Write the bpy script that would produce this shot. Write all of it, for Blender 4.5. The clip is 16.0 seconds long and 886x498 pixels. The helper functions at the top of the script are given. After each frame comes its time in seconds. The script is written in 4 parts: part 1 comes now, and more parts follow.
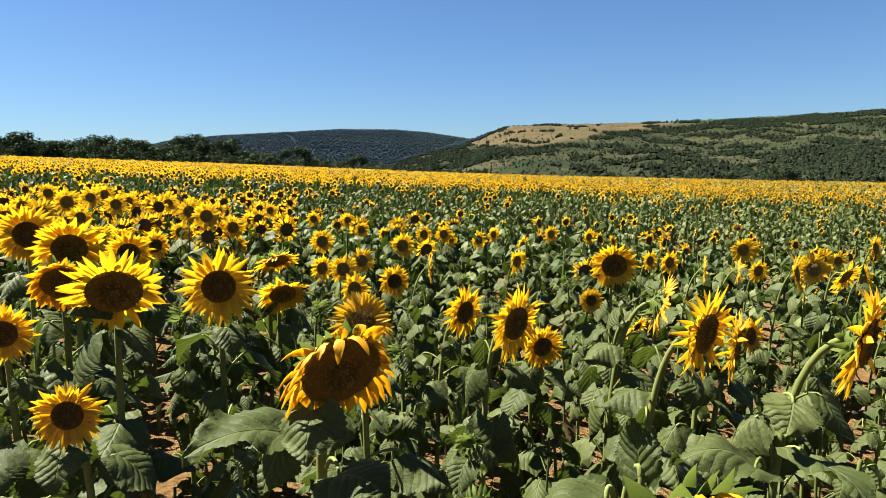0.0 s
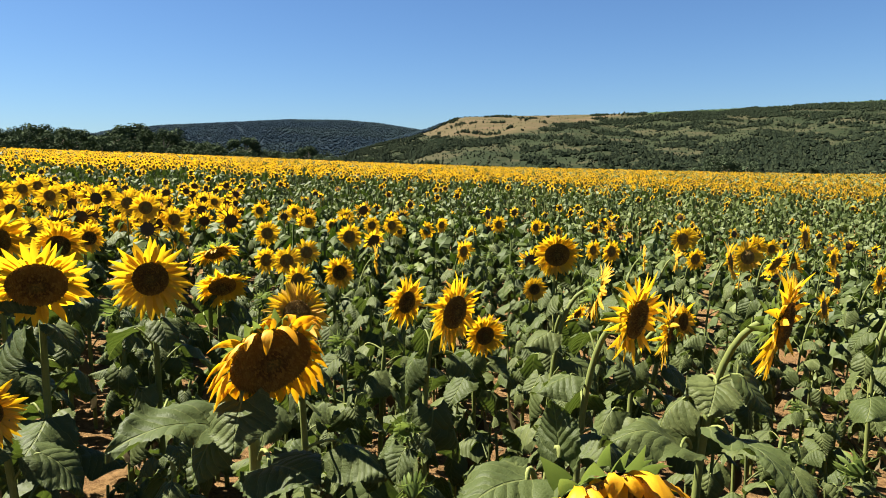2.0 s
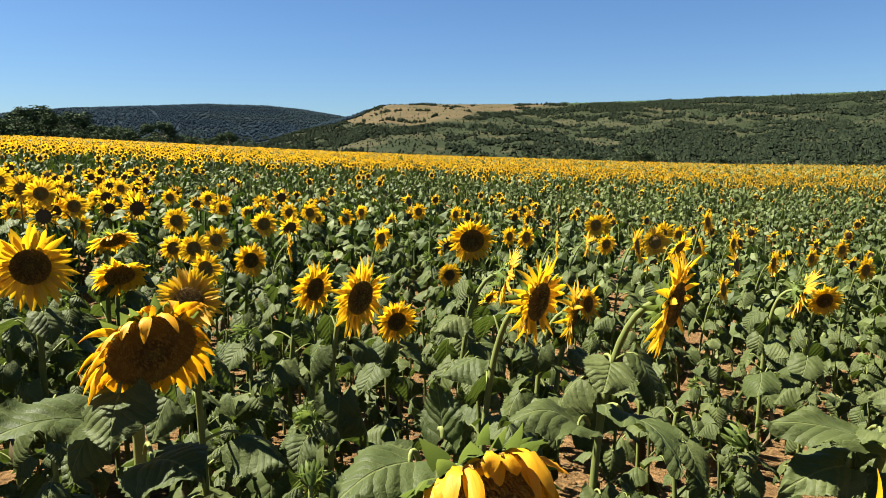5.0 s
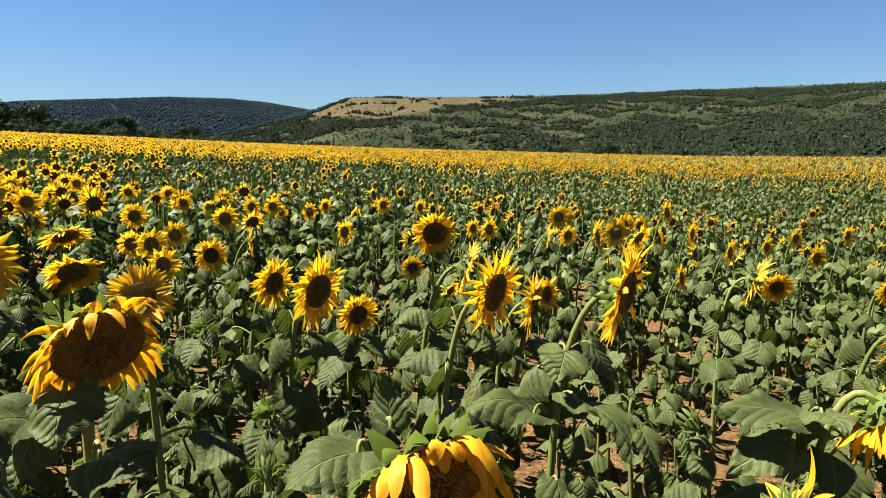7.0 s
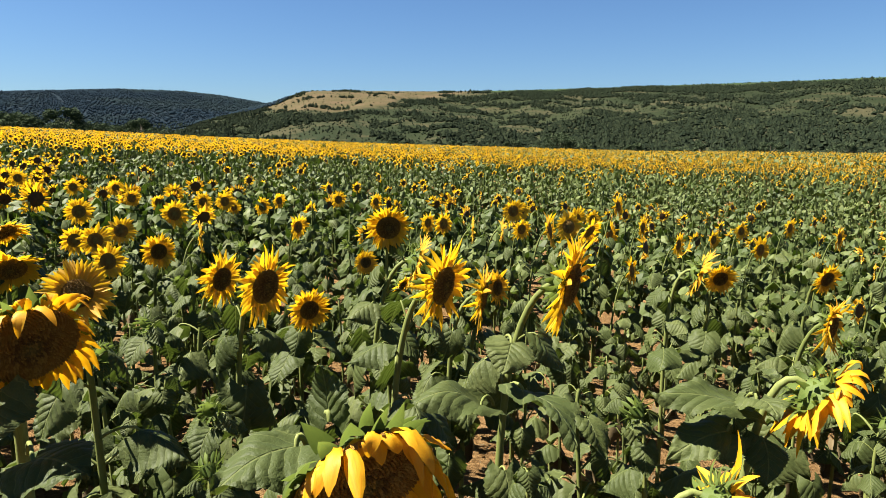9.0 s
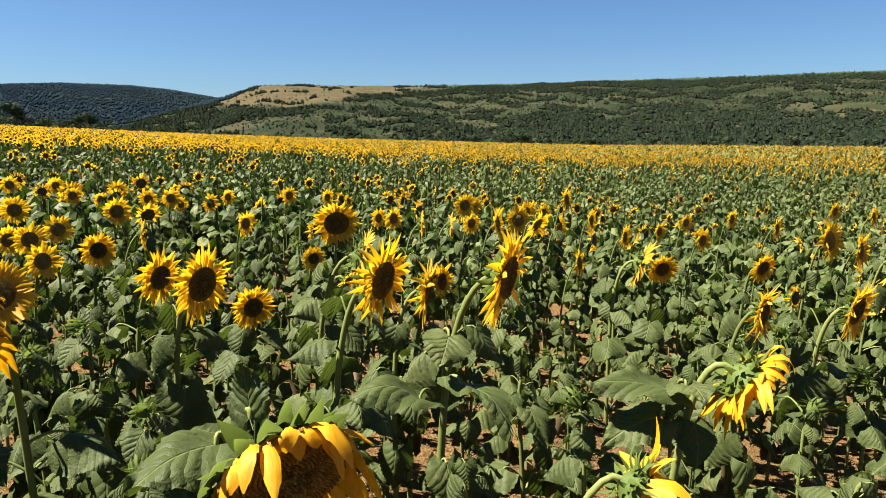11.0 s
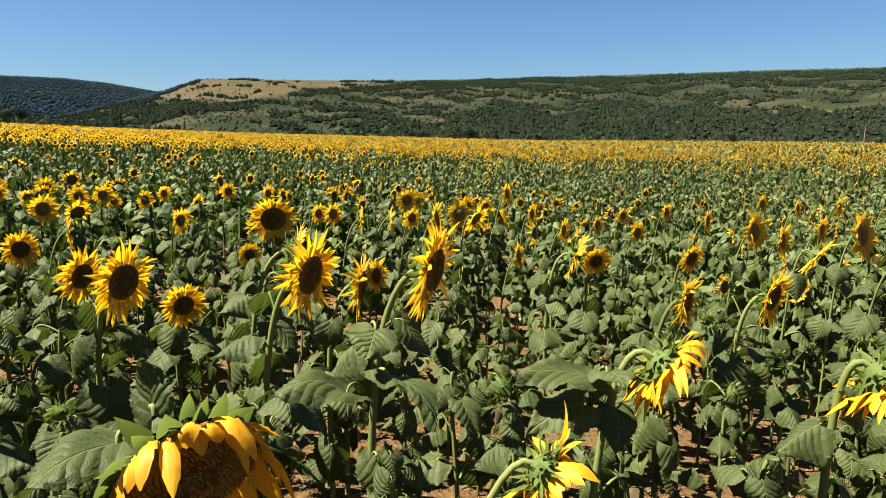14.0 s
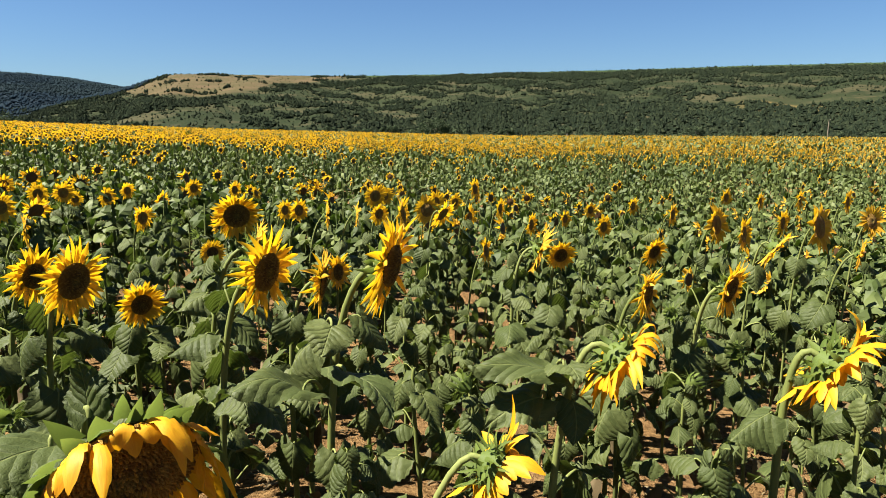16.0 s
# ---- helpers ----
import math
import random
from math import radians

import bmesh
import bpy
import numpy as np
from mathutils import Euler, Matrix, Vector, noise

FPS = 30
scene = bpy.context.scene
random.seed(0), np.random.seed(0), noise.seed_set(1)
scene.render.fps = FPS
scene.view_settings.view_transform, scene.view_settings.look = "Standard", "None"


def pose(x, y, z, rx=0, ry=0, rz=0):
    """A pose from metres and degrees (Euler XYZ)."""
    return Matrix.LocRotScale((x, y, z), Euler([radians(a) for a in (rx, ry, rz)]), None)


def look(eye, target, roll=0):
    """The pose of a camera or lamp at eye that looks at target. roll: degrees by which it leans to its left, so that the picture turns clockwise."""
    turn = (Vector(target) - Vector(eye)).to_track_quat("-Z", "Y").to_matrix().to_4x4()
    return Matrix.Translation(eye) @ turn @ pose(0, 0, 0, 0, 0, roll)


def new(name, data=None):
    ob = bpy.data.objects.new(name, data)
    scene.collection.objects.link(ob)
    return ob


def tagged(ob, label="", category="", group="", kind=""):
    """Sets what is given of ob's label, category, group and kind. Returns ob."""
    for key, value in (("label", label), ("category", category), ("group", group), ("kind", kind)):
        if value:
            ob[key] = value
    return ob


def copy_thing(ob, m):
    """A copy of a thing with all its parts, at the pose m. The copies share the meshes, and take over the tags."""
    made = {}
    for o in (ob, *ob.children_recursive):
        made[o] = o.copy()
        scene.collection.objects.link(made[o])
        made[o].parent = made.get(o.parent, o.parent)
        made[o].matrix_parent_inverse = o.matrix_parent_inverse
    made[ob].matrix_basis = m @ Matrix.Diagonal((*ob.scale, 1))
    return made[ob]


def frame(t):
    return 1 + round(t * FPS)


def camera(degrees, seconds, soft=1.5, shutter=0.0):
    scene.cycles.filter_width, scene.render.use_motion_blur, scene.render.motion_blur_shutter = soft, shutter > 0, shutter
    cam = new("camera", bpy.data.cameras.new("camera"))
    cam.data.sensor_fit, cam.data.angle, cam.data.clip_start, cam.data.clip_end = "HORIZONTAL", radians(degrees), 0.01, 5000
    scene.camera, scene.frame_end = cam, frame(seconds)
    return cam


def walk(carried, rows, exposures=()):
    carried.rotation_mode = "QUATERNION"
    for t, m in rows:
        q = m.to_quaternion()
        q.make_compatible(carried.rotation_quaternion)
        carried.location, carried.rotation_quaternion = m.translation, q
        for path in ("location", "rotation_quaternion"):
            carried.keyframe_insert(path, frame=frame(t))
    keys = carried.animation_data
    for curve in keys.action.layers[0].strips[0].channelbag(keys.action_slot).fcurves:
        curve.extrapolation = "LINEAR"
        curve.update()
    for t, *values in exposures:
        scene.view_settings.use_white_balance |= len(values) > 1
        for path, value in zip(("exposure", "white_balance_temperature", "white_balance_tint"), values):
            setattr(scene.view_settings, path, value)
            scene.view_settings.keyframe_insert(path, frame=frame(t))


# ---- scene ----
cam = camera(67.3, 16.0, soft=0.6)
PATH = [
    (0, (0.041, 0.027, 1.759), (0.01, 2.013, 1.528), -0.4),
    (0.5, (0.051, 0.026, 1.757), (0.048, 2.012, 1.518), -0.3),
    (1, (0.063, 0.025, 1.756), (0.098, 2.009, 1.511), -0.3),
    (1.5, (0.073, 0.025, 1.755), (0.146, 2.008, 1.504), -0.3),
    (2, (0.089, 0.02, 1.754), (0.201, 2.0, 1.496), -0.3),
    (2.5, (0.104, 0.022, 1.754), (0.253, 1.999, 1.49), -0.2),
    (3, (0.113, 0.026, 1.748), (0.301, 1.999, 1.479), -0.1),
    (3.5, (0.124, 0.031, 1.746), (0.356, 1.998, 1.468), 0.0),
    (4, (0.138, 0.034, 1.743), (0.409, 1.995, 1.46), 0.1),
    (6.5, (0.188, 0.021, 1.736), (0.591, 1.956, 1.427), 0.1),
    (7, (0.195, 0.017, 1.736), (0.621, 1.945, 1.423), 0.0),
    (7.5, (0.201, 0.018, 1.735), (0.654, 1.94, 1.416), 0.0),
    (8, (0.21, 0.011, 1.734), (0.691, 1.925, 1.412), 0.1),
    (8.5, (0.219, 0.007, 1.736), (0.723, 1.915, 1.41), 0.1),
    (9, (0.228, 0.003, 1.734), (0.773, 1.899, 1.405), 0.2),
    (11.5, (0.297, -0.03, 1.733), (0.985, 1.816, 1.386), 0.0),
    (12, (0.306, -0.037, 1.733), (1.016, 1.8, 1.384), 0.0),
    (12.5, (0.314, -0.036, 1.732), (1.037, 1.796, 1.381), -0.1),
    (13, (0.319, -0.043, 1.733), (1.065, 1.779, 1.38), -0.0),
    (13.5, (0.329, -0.055, 1.731), (1.111, 1.751, 1.377), 0.1),
    (14, (0.345, -0.057, 1.728), (1.15, 1.739, 1.371), 0.1),
    (14.5, (0.356, -0.062, 1.729), (1.175, 1.727, 1.368), 0.0),
    (15, (0.371, -0.06, 1.728), (1.203, 1.722, 1.365), -0.1),
    (15.5, (0.379, -0.068, 1.728), (1.229, 1.705, 1.363), 0.0),
    (16, (0.394, -0.073, 1.726), (1.269, 1.687, 1.356), -0.0),
]
walk(cam, [(t, look(eye, target, roll)) for t, eye, target, roll in PATH], [(0.0, 2.52), (4.0, 2.50), (8.0, 2.47), (12.0, 2.44), (16.0, 2.40)])

# ---- light ----
SUN_AZ, SUN_EL = -74.0, 57.0      # degrees right of ahead, degrees up
world = bpy.data.worlds.new("sky")
scene.world = world
world.use_nodes = True
wn = world.node_tree.nodes
sky = wn.new("ShaderNodeTexSky")
sky.sky_type, sky.sun_disc = "NISHITA", False
sky.sun_elevation, sky.sun_rotation = radians(SUN_EL), radians(SUN_AZ)
sky.altitude, sky.air_density, sky.dust_density, sky.ozone_density = 200, 1.0, 0.3, 3.2
tint = wn.new("ShaderNodeMix")
tint.data_type, tint.blend_type = "RGBA", "MULTIPLY"
tint.inputs[0].default_value, tint.inputs[7].default_value = 1.0, (0.76, 1.0, 1.28, 1)
world.node_tree.links.new(sky.outputs[0], tint.inputs[6])
world.node_tree.links.new(tint.outputs[2], wn["Background"].inputs[0])
wn["Background"].inputs[1].default_value = 0.0174
sun = new("sun", bpy.data.lights.new("sun", "SUN"))
sun.data.energy, sun.data.angle, sun.data.color = 5.0, radians(0.53), (1.0, 0.94, 0.84)
sun_way = Vector((math.sin(radians(SUN_AZ)) * math.cos(radians(SUN_EL)), math.cos(radians(SUN_AZ)) * math.cos(radians(SUN_EL)), math.sin(radians(SUN_EL))))
sun.matrix_world = look(sun_way * 50, (0, 0, 0))

# ---- materials ----


class Nodes:
    """A small helper to write node materials."""

    def __init__(self, name):
        self.m = bpy.data.materials.new(name)
        self.m.use_nodes = True
        self.t = self.m.node_tree
        self.t.nodes.clear()
        self.out = self.t.nodes.new("ShaderNodeOutputMaterial")

    def n(self, kind, ins=None, **props):
        node = self.t.nodes.new(kind)
        for k, v in props.items():
            setattr(node, k, v)
        for k, v in (ins or {}).items():
            if hasattr(v, "is_output"):
                self.t.links.new(v, node.inputs[k])
            else:
                node.inputs[k].default_value = v
        return node

    def math(self, op, a, b=0.0, c=0.0):
        return self.n("ShaderNodeMath", {0: a, 1: b, 2: c}, operation=op).outputs[0]

    def mix(self, f, a, b, mode="MIX"):
        node = self.n("ShaderNodeMix", {0: f}, data_type="RGBA", blend_type=mode)
        for k, v in ((6, a), (7, b)):
            if hasattr(v, "is_output"):
                self.t.links.new(v, node.inputs[k])
            else:
                node.inputs[k].default_value = (*v, 1)
        return node.outputs[2]

    def noise(self, scale, detail=4.0, coord=None, rough=0.55):
        ins = {"Scale": scale, "Detail": detail, "Roughness": rough}
        if coord is not None:
            ins["Vector"] = coord
        return self.n("ShaderNodeTexNoise", ins).outputs[0]

    def step(self, v, lo, hi):
        return self.n("ShaderNodeMapRange", {0: v, 1: lo, 2: hi}, interpolation_type="SMOOTHSTEP").outputs[0]

    def coord(self, which="Object"):
        return self.n("ShaderNodeTexCoord").outputs[which]

    def rand(self):
        a = self.n("ShaderNodeObjectInfo").outputs["Random"]
        b = self.n("ShaderNodeNewGeometry").outputs["Random Per Island"]
        return self.math("FRACT", self.math("ADD", a, b))

    def done(self, color, rough=0.7, spec=0.3, bump=None, strength=0.3, dist=0.01, through_light=0.0, through_color=None):
        ins = {"Base Color": color if hasattr(color, "is_output") else (*color, 1), "Roughness": rough, "Specular IOR Level": spec}
        if bump is not None:
            ins["Normal"] = self.n("ShaderNodeBump", {"Height": bump, "Strength": strength, "Distance": dist}).outputs[0]
        shader = self.n("ShaderNodeBsdfPrincipled", ins).outputs[0]
        if through_light:
            c = through_color if through_color is not None else color
            tr = self.n("ShaderNodeBsdfTranslucent", {"Color": c if hasattr(c, "is_output") else (*c, 1), **({"Normal": ins["Normal"]} if "Normal" in ins else {})}).outputs[0]
            shader = self.n("ShaderNodeMixShader", {0: through_light, 1: shader, 2: tr}).outputs[0]
        self.t.links.new(shader, self.out.inputs[0])
        return self.m


def leaf_material():
    """Matt green with pale ribs and a fine relief."""
    k = Nodes("leaf_green")
    uv = k.n("ShaderNodeUVMap").outputs[0]
    sep = k.n("ShaderNodeSeparateXYZ", {0: uv})
    u, v = sep.outputs[0], k.math("ABSOLUTE", k.math("SUBTRACT", sep.outputs[1], 0.5))
    rib = k.math("SUBTRACT", 1.0, k.step(v, 0.007, 0.020))
    wave = k.math("PINGPONG", k.math("ADD", k.math("SUBTRACT", u, k.math("MULTIPLY", k.math("POWER", v, 0.8), 0.72)), k.math("MULTIPLY", k.noise(4, 2), 0.12)), 0.08)
    side = k.math("SUBTRACT", 1.0, k.step(wave, 0.001, 0.007))
    vein = k.math("MAXIMUM", rib, k.math("MULTIPLY", side, 0.7))
    grain, blot = k.noise(60, 3), k.noise(4, 4)
    c = k.mix(k.rand(), (0.0307, 0.0414, 0.0121), (0.0597, 0.0697, 0.0224))
    c = k.mix(k.math("MULTIPLY", k.step(blot, 0.35, 0.7), 0.6), c, (0.0276, 0.0379, 0.0102))
    c = k.mix(k.math("MULTIPLY", vein, 0.45), c, (0.1150, 0.1307, 0.0435))
    c = k.mix(k.math("MULTIPLY", k.step(grain, 0.55, 0.75), 0.25), c, (0.0706, 0.0755, 0.0303))
    puff = k.math("POWER", k.step(wave, 0.0, 0.08), 0.6)
    net = k.n("ShaderNodeTexVoronoi", {"Vector": uv, "Scale": 26.0}, feature="DISTANCE_TO_EDGE").outputs[0]
    quilt = k.step(net, 0.0, 0.22)
    c = k.mix(k.math("MULTIPLY", k.math("SUBTRACT", 1.0, k.step(net, 0.0, 0.07)), 0.12), c, (0.0906, 0.1063, 0.0382))
    h = k.math("ADD", k.math("ADD", k.math("ADD", k.math("MULTIPLY", puff, 0.16), k.math("MULTIPLY", quilt, 0.018)), k.math("MULTIPLY", rib, -0.15)), k.math("ADD", k.math("MULTIPLY", grain, 0.03), k.math("MULTIPLY", k.noise(7, 2), 0.20)))
    glow = k.mix(k.math("MULTIPLY", vein, 0.7), (0.086, 0.128, 0.016), (0.20, 0.24, 0.05))
    return k.done(c, 0.55, 0.11, h, 0.75, 0.02, 0.16, glow)


def plain_leaf_material():
    k = Nodes("leaf_green_small")
    c = k.mix(k.rand(), (0.0316, 0.0449, 0.0123), (0.0838, 0.0994, 0.0306))
    c = k.mix(k.step(k.noise(9, 3), 0.4, 0.7), c, (0.0275, 0.0396, 0.0107))
    return k.done(c, 0.55, 0.10, k.noise(40, 2), 0.4, 0.01, 0.08, (0.0893, 0.1635, 0.0118))


def petal_material():
    k = Nodes("petal_yellow")
    r = k.rand()
    g = k.noise(45, 3)
    c = k.mix(r, (0.4977, 0.2687, 0.0192), (0.5277, 0.3233, 0.0326))
    c = k.mix(k.math("MULTIPLY", k.step(g, 0.45, 0.75), 0.4), c, (0.4675, 0.2220, 0.0134))
    sep = k.n("ShaderNodeSeparateXYZ", {0: k.n("ShaderNodeUVMap").outputs[0]})
    line = k.n("ShaderNodeCombineXYZ", {0: k.math("MULTIPLY", sep.outputs[0], 1.2), 1: k.math("MULTIPLY", sep.outputs[1], 9.0), 2: k.rand()}).outputs[0]
    streak = k.noise(1.6, 3, line)
    c = k.mix(k.math("MULTIPLY", k.step(streak, 0.45, 0.65), 0.45), c, (0.4479, 0.2155, 0.0072))
    g = k.math("ADD", g, k.math("MULTIPLY", streak, 1.5))
    return k.done(c, 0.55, 0.25, g, 0.12, 0.003, 0.50, (0.58, 0.345, 0.007))


def old_petal_material():
    k = Nodes("petal_orange_yellow")
    r = k.rand()
    g = k.noise(45, 3)
    c = k.mix(r, (0.5152, 0.2467, 0.0045), (0.5432, 0.3076, 0.0101))
    c = k.mix(k.math("MULTIPLY", k.step(g, 0.45, 0.75), 0.5), c, (0.4242, 0.1506, 0.0045))
    sep = k.n("ShaderNodeSeparateXYZ", {0: k.n("ShaderNodeUVMap").outputs[0]})
    line = k.n("ShaderNodeCombineXYZ", {0: k.math("MULTIPLY", sep.outputs[0], 1.2), 1: k.math("MULTIPLY", sep.outputs[1], 9.0), 2: k.rand()}).outputs[0]
    streak = k.noise(1.6, 3, line)
    c = k.mix(k.math("MULTIPLY", k.step(streak, 0.45, 0.65), 0.45), c, (0.4065, 0.1409, 0.0029))
    g = k.math("ADD", g, k.math("MULTIPLY", streak, 1.5))
    return k.done(c, 0.55, 0.25, g, 0.12, 0.003, 0.45, (0.5326, 0.2627, 0.0045))


def disc_material():
    """Florets in rings: brown outside, darker and greener towards the middle."""
    k = Nodes("seed_disc_brown")
    p = k.coord()
    r = k.n("ShaderNodeVectorMath", {0: p}, operation="LENGTH").outputs["Value"]
    n, q = k.noise(6, 3, p), k.n("ShaderNodeNewGeometry").outputs["Random Per Island"]
    c = k.mix(k.step(r, 0.08, 0.24), (0.1163, 0.0941, 0.0221), (0.0775, 0.0410, 0.0089))
    c = k.mix(k.step(r, 0.22, 0.46), c, (0.1827, 0.0974, 0.0155))
    c = k.mix(k.math("MULTIPLY", k.step(q, 0.25, 1.0), k.step(n, 0.25, 0.60)), c, (0.2601, 0.1550, 0.0310))
    return k.done(c, 0.85, 0.15, k.noise(60, 2, p), 0.6, 0.02)


def green_material(name, a, b, light=0.0, glow=None):
    k = Nodes(name)
    c = k.mix(k.rand(), a, b)
    g = k.noise(35, 4)
    c = k.mix(k.math("MULTIPLY", k.step(g, 0.4, 0.7), 0.4), c, [x * 0.75 for x in a])
    return k.done(c, 0.65, 0.14, g, 0.2, 0.003, light, glow)


GOLD_FROM = ((0, 930), (0.8, 900), (2.3, 716), (3.8, 580), (6.5, 605), (9.6, 622), (11.2, 650), (13.2, 790), (15.9, 802), (18.1, 874), (19.9, 985))     # degrees, metres


def soil_material():
    """Bare reddish soil in the field, dry and green grass outside it and on the slopes."""
    k = Nodes("soil_and_grass")
    p = k.n("ShaderNodeNewGeometry").outputs["Position"]
    flat = k.n("ShaderNodeVectorMath", {0: p, 1: (1, 1, 0)}, operation="MULTIPLY").outputs[0]
    r = k.n("ShaderNodeVectorMath", {0: flat}, operation="LENGTH").outputs["Value"]
    clod, fine, big = k.noise(22, 8, p, 0.7), k.noise(140, 4, p), k.noise(1.3, 3, p)
    soil = k.mix(k.step(clod, 0.35, 0.66), (0.0650, 0.0353, 0.0130), (0.1805, 0.1092, 0.0460))
    soil = k.mix(k.math("MULTIPLY", k.step(fine, 0.5, 0.7), 0.5), soil, (0.2366, 0.1564, 0.0751))
    soil = k.mix(k.math("MULTIPLY", k.step(big, 0.45, 0.7), 0.4), soil, (0.1065, 0.0598, 0.0290))
    far, mid, patch = k.noise(0.0055, 6, flat, 0.6), k.noise(0.03, 5, flat, 0.65), k.noise(0.25, 4, flat)
    grass = k.mix(k.step(far, 0.42, 0.60), (0.0115, 0.0165, 0.0072), (0.0205, 0.0250, 0.0110))
    grass = k.mix(k.math("MULTIPLY", k.step(mid, 0.50, 0.66), 0.7), grass, (0.0104, 0.0163, 0.0078))
    grass = k.mix(k.math("MULTIPLY", k.step(patch, 0.45, 0.65), 0.35), grass, (0.0312, 0.0269, 0.0146))
    # the golden stubble on the plateau's end, a strip of dry grass, and the green field on top
    tuft = k.noise(0.75, 5, flat, 0.75)
    grass = k.mix(k.math("MULTIPLY", k.step(tuft, 0.42, 0.60), 0.6), grass, (0.0080, 0.0125, 0.0066))
    dry = k.math("MULTIPLY", k.step(k.noise(0.018, 5, flat, 0.7), 0.49, 0.60), k.step(tuft, 0.66, 0.48))
    grass = k.mix(k.math("MULTIPLY", dry, 0.7), grass, (0.0430, 0.0375, 0.0200))
    x, y, z = k.n("ShaderNodeSeparateXYZ", {0: p}).outputs[:3]
    az = k.math("ADD", k.math("ARCTAN2", x, y), k.math("MULTIPLY", k.math("SUBTRACT", mid, 0.5), 0.03))
    hr = k.math("ADD", r, k.math("MULTIPLY", k.math("SUBTRACT", far, 0.5), 160.0))
    low = k.n("ShaderNodeValToRGB", {0: k.math("MULTIPLY", az, 2.5)})
    stops = low.color_ramp.elements
    for deg, way in GOLD_FROM[1:-1]:
        stops.new(radians(deg) * 2.5)
    for e, (deg, way) in zip(stops, GOLD_FROM):
        e.position, e.color = radians(deg) * 2.5, (way / 1000, way / 1000, way / 1000, 1)
    start = k.math("MULTIPLY", low.outputs[0], 1000.0)
    beyond = k.math("SUBTRACT", k.math("ADD", r, k.math("MULTIPLY", k.math("SUBTRACT", mid, 0.5), 90.0)), start)
    gold = k.math("MULTIPLY", k.step(beyond, -10.0, 25.0), k.math("MULTIPLY", k.step(az, 0.006, 0.018), k.step(az, 0.365, 0.335)))
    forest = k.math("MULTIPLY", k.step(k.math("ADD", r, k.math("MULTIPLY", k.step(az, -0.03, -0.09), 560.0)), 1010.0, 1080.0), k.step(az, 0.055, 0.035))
    strip = k.math("MULTIPLY", k.math("MULTIPLY", k.step(hr, 455.0, 475.0), k.step(hr, 525.0, 510.0)), k.step(az, 0.86, 0.90))
    straw = k.mix(k.step(mid, 0.32, 0.62), (0.066, 0.046, 0.027), (0.040, 0.036, 0.017))
    straw = k.mix(k.math("MULTIPLY", k.step(tuft, 0.45, 0.62), 0.4), straw, (0.022, 0.022, 0.010))
    grass = k.mix(gold, grass, straw)
    # floor of the far forest: distant haze is put into its bluish colours
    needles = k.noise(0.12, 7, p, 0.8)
    hazy_pine = k.mix(k.step(needles, 0.38, 0.60), (0.0055, 0.0095, 0.0130), (0.0095, 0.0155, 0.0205))
    hazy_pine = k.mix(k.math("MULTIPLY", k.step(far, 0.50, 0.62), 0.5), hazy_pine, (0.0083, 0.0134, 0.0128))
    grass = k.mix(forest, grass, hazy_pine)
    grass = k.mix(strip, grass, (0.0640, 0.0496, 0.0192))
    top = k.math("MULTIPLY", k.step(r, 925.0, 940.0), k.step(az, 0.30, 0.36))
    grass = k.mix(top, grass, (0.0210, 0.0330, 0.0120))
    c = k.mix(k.step(r, 128.0, 134.0), soil, grass)
    h = k.math("ADD", k.math("MULTIPLY", clod, 1.0), k.math("MULTIPLY", fine, 0.25))
    return k.done(c, 0.95, 0.02, h, 1.0, 0.05)


def tree_material(name, a, b, dark, pale=None):
    k = Nodes(name)
    p = k.n("ShaderNodeNewGeometry").outputs["Position"]
    c = k.mix(k.rand(), a, b)
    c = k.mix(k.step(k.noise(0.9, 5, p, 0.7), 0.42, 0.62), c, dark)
    if pale:
        c = k.mix(k.math("MULTIPLY", k.step(k.noise(0.008, 4, p, 0.6), 0.44, 0.62), 0.75), c, pale)
    return k.done(c, 0.95, 0.01, k.noise(1.6, 4, p), 0.6, 0.4, 0.05, (0.03, 0.05, 0.012))


def bark_material():
    k = Nodes("bark")
    c = k.mix(k.noise(4, 5), (0.09, 0.07, 0.05), (0.17, 0.14, 0.11))
    return k.done(c, 0.9, 0.1, k.noise(12, 5), 0.7, 0.05)


M_LEAF, M_LEAF2, M_PETAL, M_OLD, M_DISC = leaf_material(), plain_leaf_material(), petal_material(), old_petal_material(), disc_material()
M_STEM = green_material("stem_green", (0.080, 0.096, 0.024), (0.135, 0.150, 0.044))
M_BRACT = green_material("bract_green", (0.050, 0.075, 0.014), (0.095, 0.125, 0.026), 0.38, (0.125, 0.170, 0.030))
M_CALYX = green_material("calyx_green", (0.040, 0.060, 0.012), (0.062, 0.084, 0.018))
M_SOIL, M_BARK = soil_material(), bark_material()
# far woods: shade among the leaves is put into these low base colours
M_WOOD = tree_material("far_wood_shaded_green", (0.0084, 0.0132, 0.0078), (0.0215, 0.0271, 0.0138), (0.0076, 0.0110, 0.0072))
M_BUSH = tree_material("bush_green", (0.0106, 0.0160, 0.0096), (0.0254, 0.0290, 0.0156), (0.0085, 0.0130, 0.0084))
M_TREE = tree_material("tree_leaf_green", (0.0249, 0.0364, 0.0204), (0.0579, 0.0728, 0.0374), (0.0194, 0.0286, 0.0156))
# the blue of far haze is mixed into this forest's base colours
M_HAZY_PINE = tree_material("far_forest_haze_blue", (0.0078, 0.0142, 0.0212), (0.0108, 0.0184, 0.0255), (0.0074, 0.0136, 0.0206), (0.0130, 0.0205, 0.0218))

# ---- meshes ----


